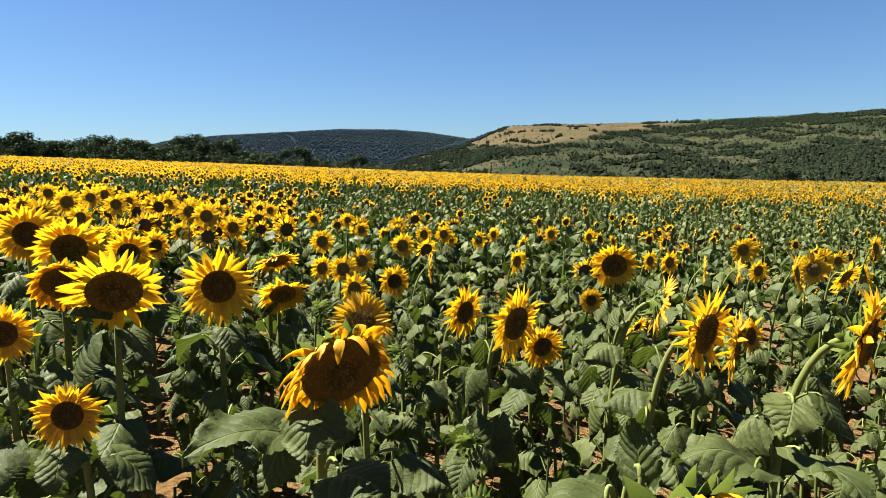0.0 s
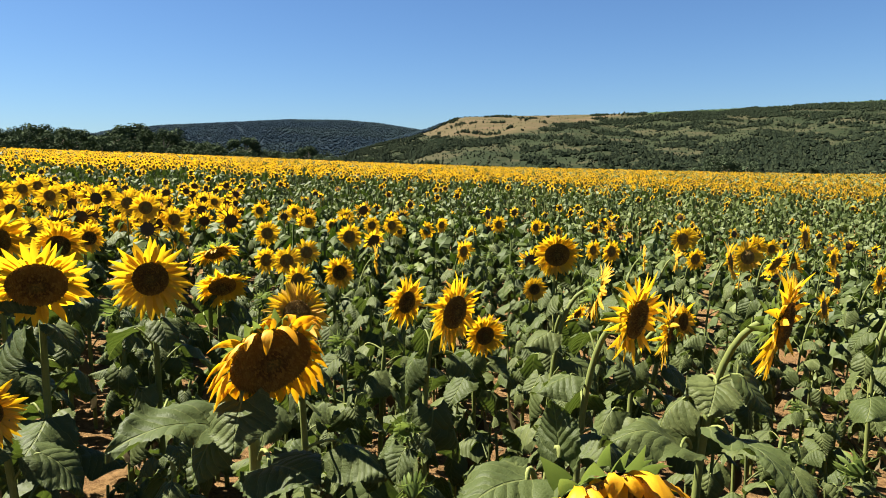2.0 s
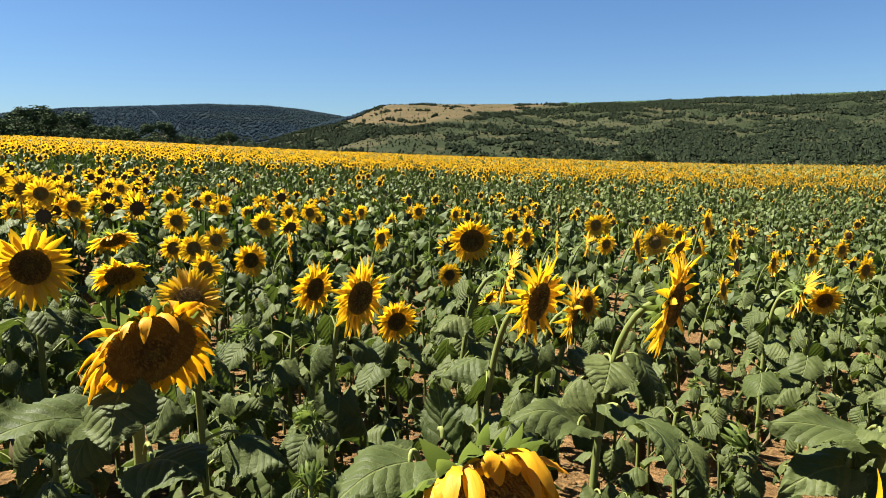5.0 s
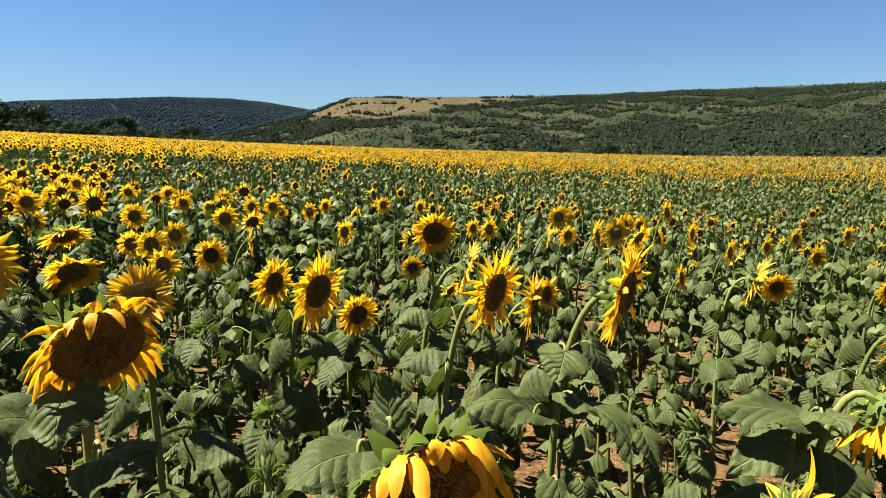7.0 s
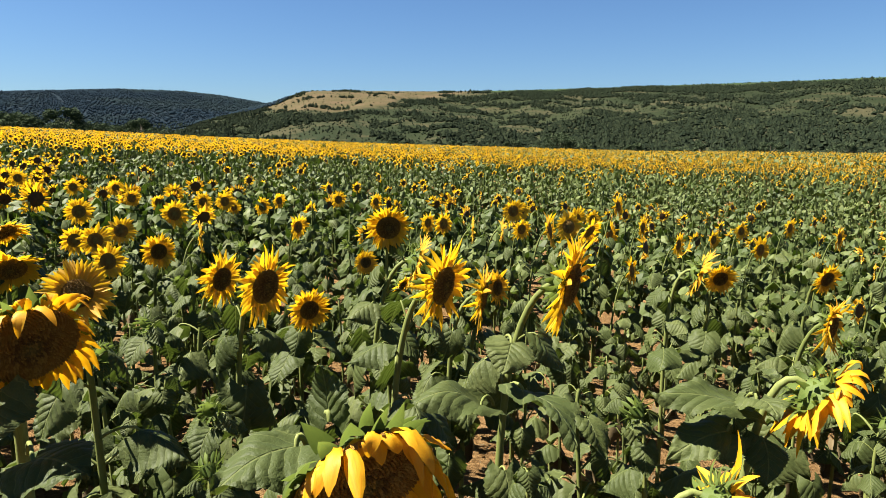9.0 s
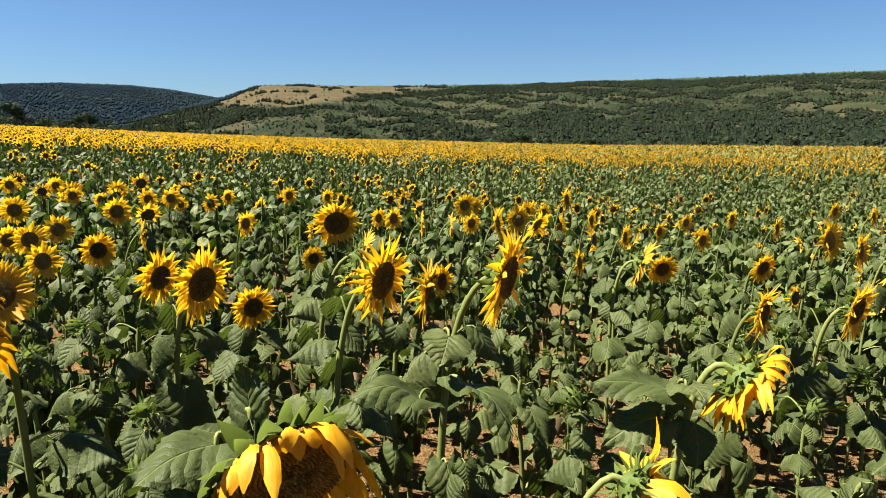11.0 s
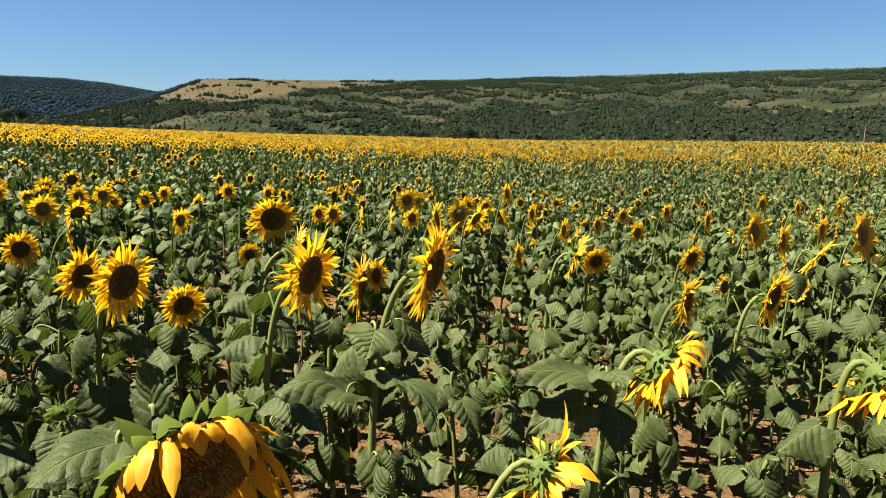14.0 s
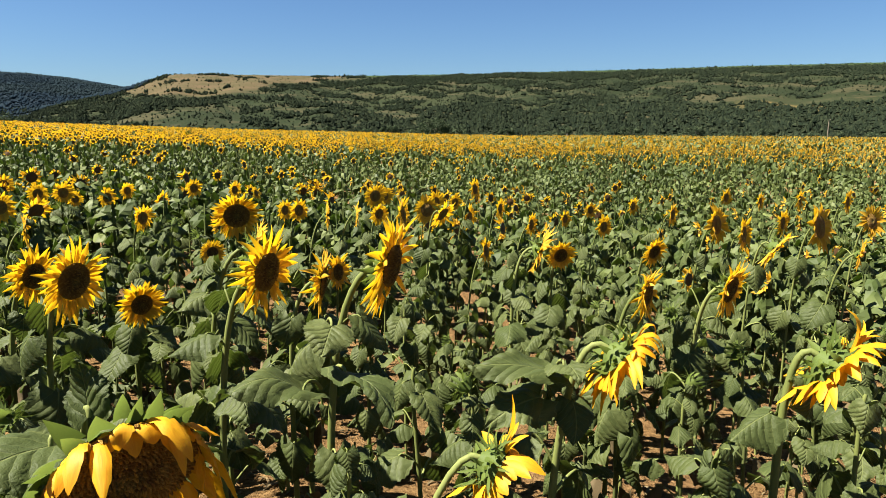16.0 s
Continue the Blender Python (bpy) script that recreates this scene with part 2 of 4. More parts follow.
def mesh_of(name, verts, faces, materials, which=None, smooth=True, uv=None):
    """A mesh from arrays of points and triangles or quads."""
    me = bpy.data.meshes.new(name)
    V, F = np.asarray(verts, np.float32), np.asarray(faces, np.int32)
    n, w = F.shape
    me.vertices.add(len(V))
    me.vertices.foreach_set("co", V.ravel())
    me.loops.add(n * w)
    me.loops.foreach_set("vertex_index", F.ravel())
    me.polygons.add(n)
    me.polygons.foreach_set("loop_start", np.arange(0, n * w, w, dtype=np.int32))
    for m in materials:
        me.materials.append(m)
    if which is not None:
        me.polygons.foreach_set("material_index", np.asarray(which, np.int32))
    me.polygons.foreach_set("use_smooth", np.full(n, smooth))
    if uv is not None:
        layer = me.uv_layers.new(name="UVMap")
        layer.data.foreach_set("uv", np.asarray(uv, np.float32)[F.ravel()].ravel())
    me.update()
    return me


def merge(pieces):
    """Joins (points, faces) pieces with equally wide faces."""
    V, F, at = [], [], 0
    for v, f in pieces:
        V.append(np.asarray(v, float)), F.append(np.asarray(f, int) + at)
        at += len(v)
    return np.concatenate(V), np.concatenate(F)


def grid_faces(rows, cols, closed=False):
    f = []
    for i in range(rows - 1):
        for j in range(cols if closed else cols - 1):
            k = (j + 1) % cols
            f.append((i * cols + j, i * cols + k, (i + 1) * cols + k, (i + 1) * cols + j))
    return f


def tube(points, radii, sides=7):
    """A round tube along points."""
    P = np.asarray(points, float)
    T = np.gradient(P, axis=0)
    T /= np.linalg.norm(T, axis=1)[:, None]
    ref = np.array([0.31, 0.95, 0.02])
    V = []
    for p, t, r in zip(P, T, radii):
        a = np.cross(t, ref)
        a /= np.linalg.norm(a)
        b = np.cross(t, a)
        ang = np.linspace(0, 2 * np.pi, sides, endpoint=False)
        V.append(p + r * (np.cos(ang)[:, None] * a + np.sin(ang)[:, None] * b))
    return np.concatenate(V), grid_faces(len(P), sides, True)


def bezier(a, b, c, d, n):
    t = np.linspace(0, 1, n)[:, None]
    a, b, c, d = (np.asarray(q, float) for q in (a, b, c, d))
    return (1 - t) ** 3 * a + 3 * (1 - t) ** 2 * t * b + 3 * (1 - t) * t**2 * c + t**3 * d


def leaf_width(u):
    """The half width of a heart-shaped blade along its length, 1 at its widest."""
    rise = 1 - (1 - min(1.0, (u + 0.05) / 0.36)) ** 2
    fall = 1 - (max(0.0, u - 0.31) / 0.69) ** 1.55
    return math.sqrt(rise) * max(fall, 0.008) ** 0.95


def leaf_geometry(rng, nu=33, nv=8, sides=5, joints=6, hang=0.0):
    """A heart-shaped sunflower leaf 1 long on its stalk, growing out along +y from the stem at the origin."""
    up, rise = rng.uniform(0.25, 0.95), rng.uniform(0.5, 0.9)
    end = np.array([0, rise * math.cos(up), rise * math.sin(up)])
    stalk, stalk_f = tube(bezier((0, 0, 0), end * 0.35 + (0, 0, 0.12), end * 0.85 + (0, 0, 0.17), end, 6), np.linspace(0.030, 0.020, 6), max(3, sides))
    if joints < 6:
        stalk, stalk_f = tube([(0, 0, 0), end * 0.6 + (0, 0, 0.05), end][: joints], np.linspace(0.03, 0.02, joints), 3) if joints > 1 else (np.zeros((0, 3)), np.zeros((0, 4), int))
    a0 = rng.uniform(-1.15, 0.1) - hang
    a1 = max(-2.1, a0 - rng.uniform(0.35, 1.1))
    fold, twist, wob, ph = (rng.uniform(0.2, 0.75) if rng.random() < 0.38 else rng.uniform(-0.75, -0.1)), rng.uniform(-0.6, 0.6), rng.uniform(0.05, 0.12), rng.uniform(0, 6)
    skew = rng.uniform(-0.25, 0.25)
    wide = rng.uniform(0.41, 0.50)
    V, UV, spine = [], [], end.copy()
    us = np.linspace(0, 1, nu)
    for i, u in enumerate(us):
        ang = a0 + (a1 - a0) * u**0.8
        if i:
            spine = spine + (us[1] * math.cos(ang), us[1] * math.sin(ang))[0] * np.array([0, 1, 0]) + us[1] * math.sin(ang) * np.array([0, 0, 1])
        nrm = np.array([0, -math.sin(ang), math.cos(ang)])
        along = np.array([0, math.cos(ang), math.sin(ang)])
        w = wide * leaf_width(u)
        for j in range(nv + 1):
            v = 2 * j / nv - 1
            edge = (1 + 0.048 * (-1) ** i) if abs(v) == 1 else 1
            lobe = -0.26 * abs(v) ** 1.5 * max(0, 1 - u * 3.4)
            lift = fold * abs(v) * w * (0.6 + 0.4 * u) - 0.48 * w * v * v + wob * math.sin(7 * u + ph + 3 * v) * abs(v) + twist * v * w * u + 0.042 * math.sin(19 * u + 8 * v + ph) * abs(v) * (1.2 - u)
            V.append(spine + np.array([v * w * edge + skew * u * u, 0, 0]) + lobe * along + lift * nrm)
            UV.append((u, 0.5 + 0.5 * v * w / wide))
    blade_f = grid_faces(nu, nv + 1)
    v, f = merge([(stalk, stalk_f), (V, blade_f)])
    uv = np.concatenate([np.full((len(stalk), 2), 0.5), UV])
    return v, f, [1] * len(stalk_f) + [0] * len(blade_f), uv


rng0 = np.random.default_rng(5)
LEAVES = [mesh_of("leaf", *(lambda g: (g[0], g[1], [M_LEAF, M_STEM], g[2], True, g[3]))(leaf_geometry(rng0))) for _ in range(20)]


M_DRY = green_material("withered_leaf_brown", (0.060, 0.043, 0.021), (0.110, 0.084, 0.042), 0.1)


def withered():
    v, f, which, uv = leaf_geometry(rng0, 9, 4, 5, 6, 0.75)
    return mesh_of("leaf", v * (0.6, 0.85, 1.0), f, [M_DRY, M_STEM], which, True, uv)


WITHERED = [withered() for _ in range(5)]


def petal_geometry(rng, base, out, nrm, length, width, alpha, curl, pull, g, rows=7, spear=False, cols=3):
    """One ray petal: from base along out, raised by alpha towards nrm, curling, and pulled by g along pull."""
    side = np.cross(nrm, out)
    d = math.cos(alpha) * out + math.sin(alpha) * nrm
    bend, P, V = rng.uniform(-0.4, 0.4), np.array(base, float), []
    up = math.cos(alpha) * nrm - math.sin(alpha) * out
    for i in range(rows):
        s = i / (rows - 1)
        w = width * min(1.0, 0.45 + 1.3 * s) * max(0.03, 1 - s ** 2.3) ** 0.8
        if spear:
            w = width * 1.6 * (1 - s) ** 1.25 * (0.8 + 0.9 * s) + 0.003
        sd = side + bend * s * up
        for q in np.linspace(-1, 1, cols):
            ruck = rng.normal(0, 0.10) * w if cols > 3 else 0.0
            V.append(P + sd * w * q + up * (w * (0.47 * q * q - 0.12) + ruck))
        step = d + curl * s * up + g * s * np.asarray(pull) + bend * 0.6 * s * side
        P = P + step / np.linalg.norm(step) * length / (rows - 1)
    return V, grid_faces(rows, cols)


def petal_set(rng, ratio, g, pull, count, curl0=0.0, alpha0=0.15, ragged=0.15, broad=1.0, long=1.0, rows=7, cols=3):
    """All ray petals of a head whose petal tips reach 1; its disc has the radius ratio."""
    made = []
    for i in range(count):
        th = 2 * math.pi * (i + rng.uniform(-0.25, 0.25)) / count
        out = np.array([math.cos(th), math.sin(th), 0.0])
        back = 0.03 if i % 2 else 0.0
        L = long * (1.02 - ratio * 0.93) * rng.uniform(1 - ragged * 1.6, 1 + ragged)
        made.append(petal_geometry(rng, out * ratio * 0.93 - (0, 0, back), out, np.array([0, 0, 1.0]), L, rng.uniform(0.080, 0.108) * (0.75 + 0.5 * (1 - ratio)) * broad,
                                   alpha0 + rng.uniform(-0.25, 0.3) * (1 + 4 * max(0, ragged - 0.18)), curl0 + rng.uniform(-0.6, 0.5) * (1 + 4 * max(0, ragged - 0.18)), pull, g * rng.uniform(0.6, 1.3), rows, False, cols))
    return made


def disc_geometry(ratio, florets=0, dome=0.10, rings=6, sides=22):
    """The seed disc: a low dome, with florets standing on it in the sunflower's spiral."""
    def height(s):
        return dome * (1.05 - 0.75 * s**2 - 0.3 * max(0, 0.35 - s) / 0.35)
    V = [(0, 0, height(0))]
    for i in range(1, rings + 1):
        s = i / rings
        V += [(ratio * s * math.cos(a), ratio * s * math.sin(a), height(s)) for a in np.linspace(0, 2 * np.pi, sides, endpoint=False)]
    tri = [(0, 1 + j, 1 + (j + 1) % sides) for j in range(sides)]
    for q in grid_faces(rings, sides, True):
        a, b, c, d = (x + 1 for x in q)
        tri += [(a, d, c), (a, c, b)]
    w = ratio * 0.80 / math.sqrt(max(1, florets))
    for i in range(florets):
        s, a = math.sqrt((i + 0.5) / florets) * 0.98, i * 2.39996
        x, y, z = ratio * s * math.cos(a), ratio * s * math.sin(a), height(s)
        ca, sa, k = math.cos(a), math.sin(a), len(V)
        up = 0.030 + 0.022 * math.sin(i * 7.3) ** 2
        V += [(x + w * (ca * p - sa * q), y + w * (sa * p + ca * q), z - 0.004) for p, q in ((-1, -1), (1, -1), (1, 1), (-1, 1))]
        V += [(x + w * (ca * p - sa * q) * 0.45 + ca * 0.012 * s, y + w * (sa * p + ca * q) * 0.45 + sa * 0.012 * s, z + up) for p, q in ((-1, -1), (1, -1), (1, 1), (-1, 1))]
        for m in range(4):
            o = (m + 1) % 4
            tri += [(k + m, k + o, k + 4 + o), (k + m, k + 4 + o, k + 4 + m)]
        tri += [(k + 4, k + 5, k + 6), (k + 4, k + 6, k + 7)]
    return V, tri


def calyx_geometry(ratio, depth=0.30, rings=5, sides=16):
    """The green back of the head, tapering into the stem."""
    V = []
    for i in range(rings):
        s = i / (rings - 1)
        r = ratio * (0.96 - 0.80 * s**0.9)
        V += [(r * math.cos(a), r * math.sin(a), -0.02 - depth * s**0.8) for a in np.linspace(0, 2 * np.pi, sides, endpoint=False)]
    return V, grid_faces(rings, sides, True)


def bract_geometry(rng, ratio, th, length, low=0.0, broad=1.0, open_by=(-1.1, 0.4), bow=(-1.8, 2.0)):
    """One pointed green bract on the back of the head, curling its own way."""
    out = np.array([math.cos(th), math.sin(th), 0.0])
    base = out * ratio * rng.uniform(0.82, 0.96) - (0, 0, rng.uniform(0.04, 0.10) + low)
    return petal_geometry(rng, base, out, np.array([0, 0, 1.0]), length, rng.uniform(0.035, 0.068) * broad, rng.uniform(*open_by), rng.uniform(*bow), (0, 0, -1), 0.0, 6, True)


def part(name, mesh, parent, m=None, label=""):
    ob = new(name, mesh)
    ob.parent = parent
    if m is not None:
        ob.matrix_basis = m
    if label:
        ob["label"] = label
    return ob


def facing(phi, theta):
    """The way a head looks: phi degrees from the camera's side (-y) towards +x, theta degrees up."""
    p, t = radians(phi), radians(theta)
    return np.array([math.sin(p) * math.cos(t), -math.cos(p) * math.cos(t), math.sin(t)])


# ---- ground ----
AZ_KNOTS = (-180, -60, -34, -19, -1, 9.5, 26, 33, 41, 60, 90, 180)
SINK = (0.2, 0.2, 0.2, 0.25, 0.32, 0.4, 0.8, 0.95, 1.15, 1.25, 1.2, 0.2)
FALL = (-0.01, -0.029, -0.029, -0.020, -0.0057, 0.0006, 0.0045, 0.0056, 0.0036, 0.0026, 0.002, -0.01)
EDGE = 130.0
PLANT = 1.2      # usual height of a head over the soil
RIDGE_AZ = (-180, -40, -14, -7, 0, 2.3, 3.8, 5, 9, 18, 22.5, 36, 50, 60, 90, 180)
RIDGE = (0.02, -0.02, -0.02, 0.004, 0.037, 0.049, 0.060, 0.066, 0.067, 0.0675, 0.069, 0.0735, 0.0757, 0.0735, 0.05, 0.02)
HILL_AZ = (-180, -45, -34, -27, -24.3, -22.5, -19, -14, -9.6, -5, -2, 0, 2.3, 6, 12, 30, 180)
HILL = (0.02, 0.03, 0.0262, 0.0342, 0.0362, 0.0432, 0.0492, 0.0542, 0.0587, 0.0582, 0.0537, 0.0482, 0.0422, 0.034, 0.02, 0.01, 0.02)
R_FOOT, R_RIDGE, R_HILL = 300.0, 1000.0, 1750.0


def smooth(t):
    t = np.clip(t, 0, 1)
    return t * t * (3 - 2 * t)


def ground(x, y):
    """The height of the soil."""
    x, y = np.asarray(x, float), np.asarray(y, float)
    r, az = np.hypot(x, y), np.degrees(np.arctan2(x, y))
    rr = np.minimum(r, EDGE)
    drop = 0.53 + np.interp(az, AZ_KNOTS, SINK) * (1 - np.exp(-np.maximum(rr - 2, 0) / 6)) + np.interp(az, AZ_KNOTS, FALL) * rr
    z = 1.73 - drop - PLANT
    bumps = 0.02 * np.sin(x * 3.1 + 1.3 * np.sin(y * 1.7)) + 0.015 * np.sin(y * 4.3 + x * 1.1)
    z = z + bumps * (r < EDGE) - 4.5 * smooth((r - EDGE - 4) / 50)
    ridge = 1.73 + R_RIDGE * np.interp(az, RIDGE_AZ, RIDGE)
    hill = 1.73 + R_HILL * np.interp(az, HILL_AZ, HILL)
    roll = 1.6 * np.sin(az * 0.55 + r * 0.011) + 1.2 * np.sin(az * 1.3 - r * 0.017)
    up = np.clip((r - R_FOOT) / (R_RIDGE - R_FOOT), 0, 1)
    s1 = (0.25 * smooth(up) + 0.75 * up ** 1.05)
    a = z + np.maximum(ridge - z, 0) * s1 + roll * np.sin(np.pi * up) + np.where(r > R_RIDGE, (r - R_RIDGE) * -0.004, 0)
    b = z + np.maximum(hill - z, 0) * smooth((r - 650) / (R_HILL - 650)) - np.where(r > R_HILL, (r - R_HILL) * 0.02, 0)
    return np.where(r > EDGE, np.maximum(a, b), z)


def build_ground():
    az = np.radians(np.concatenate([np.arange(-48, 76, 0.75), np.arange(76, 312, 6)]))
    rad = np.concatenate([[0.05], np.arange(0.4, 8, 0.28), np.geomspace(8, 125, 40), np.arange(128, 145, 4), np.geomspace(150, 1000, 55), np.geomspace(1012, 1800, 22), [2200, 3000, 4500]])
    R, A = np.meshgrid(rad, az, indexing="ij")
    X, Y = R * np.sin(A), R * np.cos(A)
    V = np.stack([X, Y, ground(X, Y)], -1).reshape(-1, 3)
    ob = new("ground", mesh_of("ground", V, grid_faces(len(rad), len(az), True), [M_SOIL]))
    tagged(ob, "dry reddish soil of a field running into grassy hills", "ground", kind="structure")


build_ground()

# ---- sunflowers ----


def stem_mesh(foot, top, n, tall, nod, thick):
    """A stem from the soil that bends over into the back of the head."""
    foot, top = np.asarray(foot, float), np.asarray(top, float)
    rise = n + np.array([0, 0, np.clip((n[2] + 0.6) * 1.5, 0, 1.1)])
    pts = bezier(foot, foot + (0, 0, tall * 0.6), top - rise / np.linalg.norm(rise) * nod, top, 16)
    v, f = tube(pts, np.linspace(thick, thick * 0.66, 16), 8)
    return mesh_of("stem", v, f, [M_STEM]), pts


def add_leaves(thing, rng, pts, count, size, low=0.22, high=0.93, first=None):
    """Leaves in a spiral up the stem."""
    turn = rng.uniform(0, 6.28) if first is None else first
    for i in range(count):
        s = low + (high - low) * (i + 0.5) / count
        p = pts[min(len(pts) - 1, int(s * (len(pts) - 1)))]
        turn += 2.4 + rng.uniform(-0.35, 0.35)
        big = size * (0.62 + 0.7 * math.sin(math.pi * min(1, 0.25 + 0.8 * s)) ** 1.2) * rng.uniform(0.8, 1.15)
        m = Matrix.Translation(p) @ Matrix.Rotation(turn, 4, "Z") @ Matrix.Rotation(rng.uniform(-0.25, 0.25), 4, "Y") @ Matrix.Diagonal((big, big, big, 1))
        if s < 0.32 and rng.random() < 0.3:
            part("leaf", WITHERED[int(rng.integers(5))], thing, m, "withered brown leaf")
        else:
            part("leaf", LEAVES[int(rng.integers(len(LEAVES)))], thing, m)


def head_frame(centre, n, radius):
    z = Vector(n)
    x = Vector((0, 0, 1)).cross(z)
    x = x.normalized() if x.length > 1e-4 else Vector((1, 0, 0))
    y = z.cross(x)
    rot = Matrix((x, y, z)).transposed().to_4x4()
    return Matrix.Translation(centre) @ rot @ Matrix.Diagonal((radius, radius, radius, 1)), rot


def sunflower(x, y, z, wide, phi, theta, seed, ratio=0.44, droop=0.25, curl=0.0, alpha=0.15, leaves=10, size=0.14, nod=None, old=False, broad=None, fine=True, florets=430, count=56, long=1.0, ragged=0.17, lean=0.16, thick=0.013, bracts_wide=1.05,
              label="yellow sunflower in bloom with dark brown disc, growing in soil"):
    """One sunflower: its head's centre at (x, y, z), wide across the petals, looking to phi and theta."""
    rng = np.random.default_rng(seed)
    n = facing(phi, theta)
    rad = wide / 2
    flat = np.array([n[0], n[1], 0]) / max(1e-6, math.hypot(n[0], n[1]))
    foot_x, foot_y = np.array([x, y]) - flat[:2] * lean + rng.uniform(-0.03, 0.03, 2)
    foot = np.array([foot_x, foot_y, float(ground(foot_x, foot_y)) - 0.02])
    thing = new("sunflower")
    thing.location = foot
    tagged(thing, label, "sunflower", "sunflowers in the field")
    c = np.array([x, y, z]) - foot
    tall = c[2]
    top = c - n * rad * 0.27
    me, pts = stem_mesh((0, 0, 0), top, n, tall, nod or 0.16, thick if fine else 0.009)
    part("stem", me, thing)
    add_leaves(thing, rng, pts, leaves, size, 0.2, 0.78)
    m, rot = head_frame(c, n, rad)
    head = part("flower_head", mesh_of("flower_head", *calyx_geometry(ratio), [M_CALYX]), thing, m, "green back of the head")
    v, f = disc_geometry(ratio, florets if fine else 0)
    part("disc", mesh_of("disc", v, f, [M_DISC], None, False), head, None, "dark brown seed disc")
    down = np.array(rot.to_3x3().inverted() @ Vector((0, 0, -1)))
    mat = M_OLD if old else M_PETAL
    petals = petal_set(rng, ratio, droop, down, count, curl, alpha, ragged, broad or (1.3 if old else 0.95 if fine else 1.45), long, *((12, 7) if florets > 600 else (7, 3)))
    bracts = []
    for ring, much in ((1.0, 18), (0.82, 14), (0.62, 10)) if old and florets < 600 else ((1.0, 20), (0.8, 13)) if old else ((1.0, 13), (0.78, 10), (0.6, 6)):
        for i in range(much if fine else much // 2):
            th = 2 * math.pi * (i + rng.uniform(-0.35, 0.35)) / (much if fine else much // 2)
            if florets > 600:
                bracts.append(bract_geometry(rng, ratio * ring, th, rng.uniform(0.22, 0.36), (1 - ring) * 0.5, 1.55, (-0.6, 0.4), (-0.5, 1.7)))
            else:
                bracts.append(bract_geometry(rng, ratio * ring, th, rng.uniform(0.24, 0.52), (1 - ring) * 0.55, bracts_wide))
    if fine:
        for v, f in petals:
            wide_by = 7 if florets > 600 else 3
            k = len(v) // wide_by
            uv = [(i / (k - 1), j / (wide_by - 1)) for i in range(k) for j in range(wide_by)]
            part("petal", mesh_of("petal", v, f, [mat], None, True, uv), head)
        for v, f in bracts:
            part("bract", mesh_of("bract", v, f, [M_BRACT]), head)
    else:
        tagged(part("petal_ring", mesh_of("petal_ring", *merge(petals), [mat]), head, None, "ring of yellow petals"), kind="stuff")
        tagged(part("bract_ring", mesh_of("bract_ring", *merge(bracts), [M_BRACT]), head, None, "ring of green bracts"), kind="stuff")
    return thing


def budding(x, y, tall, seed, bud=0.05, leaves=9, size=0.2, head=True):
    """A sunflower that is not yet in bloom: leaves and a green bud."""
    rng = np.random.default_rng(seed)
    thing = new("sunflower_plant")
    thing.location = (x, y, float(ground(x, y)) - 0.02)
    tagged(thing, "green leafy sunflower plant with a closed bud, in soil", "sunflower plant", "sunflower plants not in bloom")
    n = facing(rng.uniform(0, 90), rng.uniform(-10, 50))
    top = np.array([rng.uniform(-0.05, 0.05), rng.uniform(-0.05, 0.05), tall])
    me, pts = stem_mesh((0, 0, 0), top, n, tall, 0.07, 0.010)
    part("stem", me, thing)
    add_leaves(thing, rng, pts, leaves, size, 0.12, 1.0)
    if head:
        m, _ = head_frame(top + n * bud * 0.4, n, bud)
        h = part("bud", mesh_of("bud", *calyx_geometry(0.6, 0.6), [M_BRACT]), thing, m, "green closed bud")
        b = [bract_geometry(rng, 0.7, 2 * math.pi * i / 16 + rng.uniform(-0.1, 0.1), rng.uniform(0.6, 1.1)) for i in range(16)]
        b += [petal_geometry(rng, np.array([math.cos(a), math.sin(a), 0]) * 0.55, np.array([math.cos(a), math.sin(a), 0]), np.array([0, 0, 1.0]), 0.8, 0.15, 1.1, 0.8, (0, 0, -1), 0, 5) for a in np.arange(0, 6.28, 0.6)]
        tagged(part("bract_ring", mesh_of("bract_ring", *merge(b), [M_BRACT]), h, None, "ring of small green bracts"), kind="stuff")
    return thing



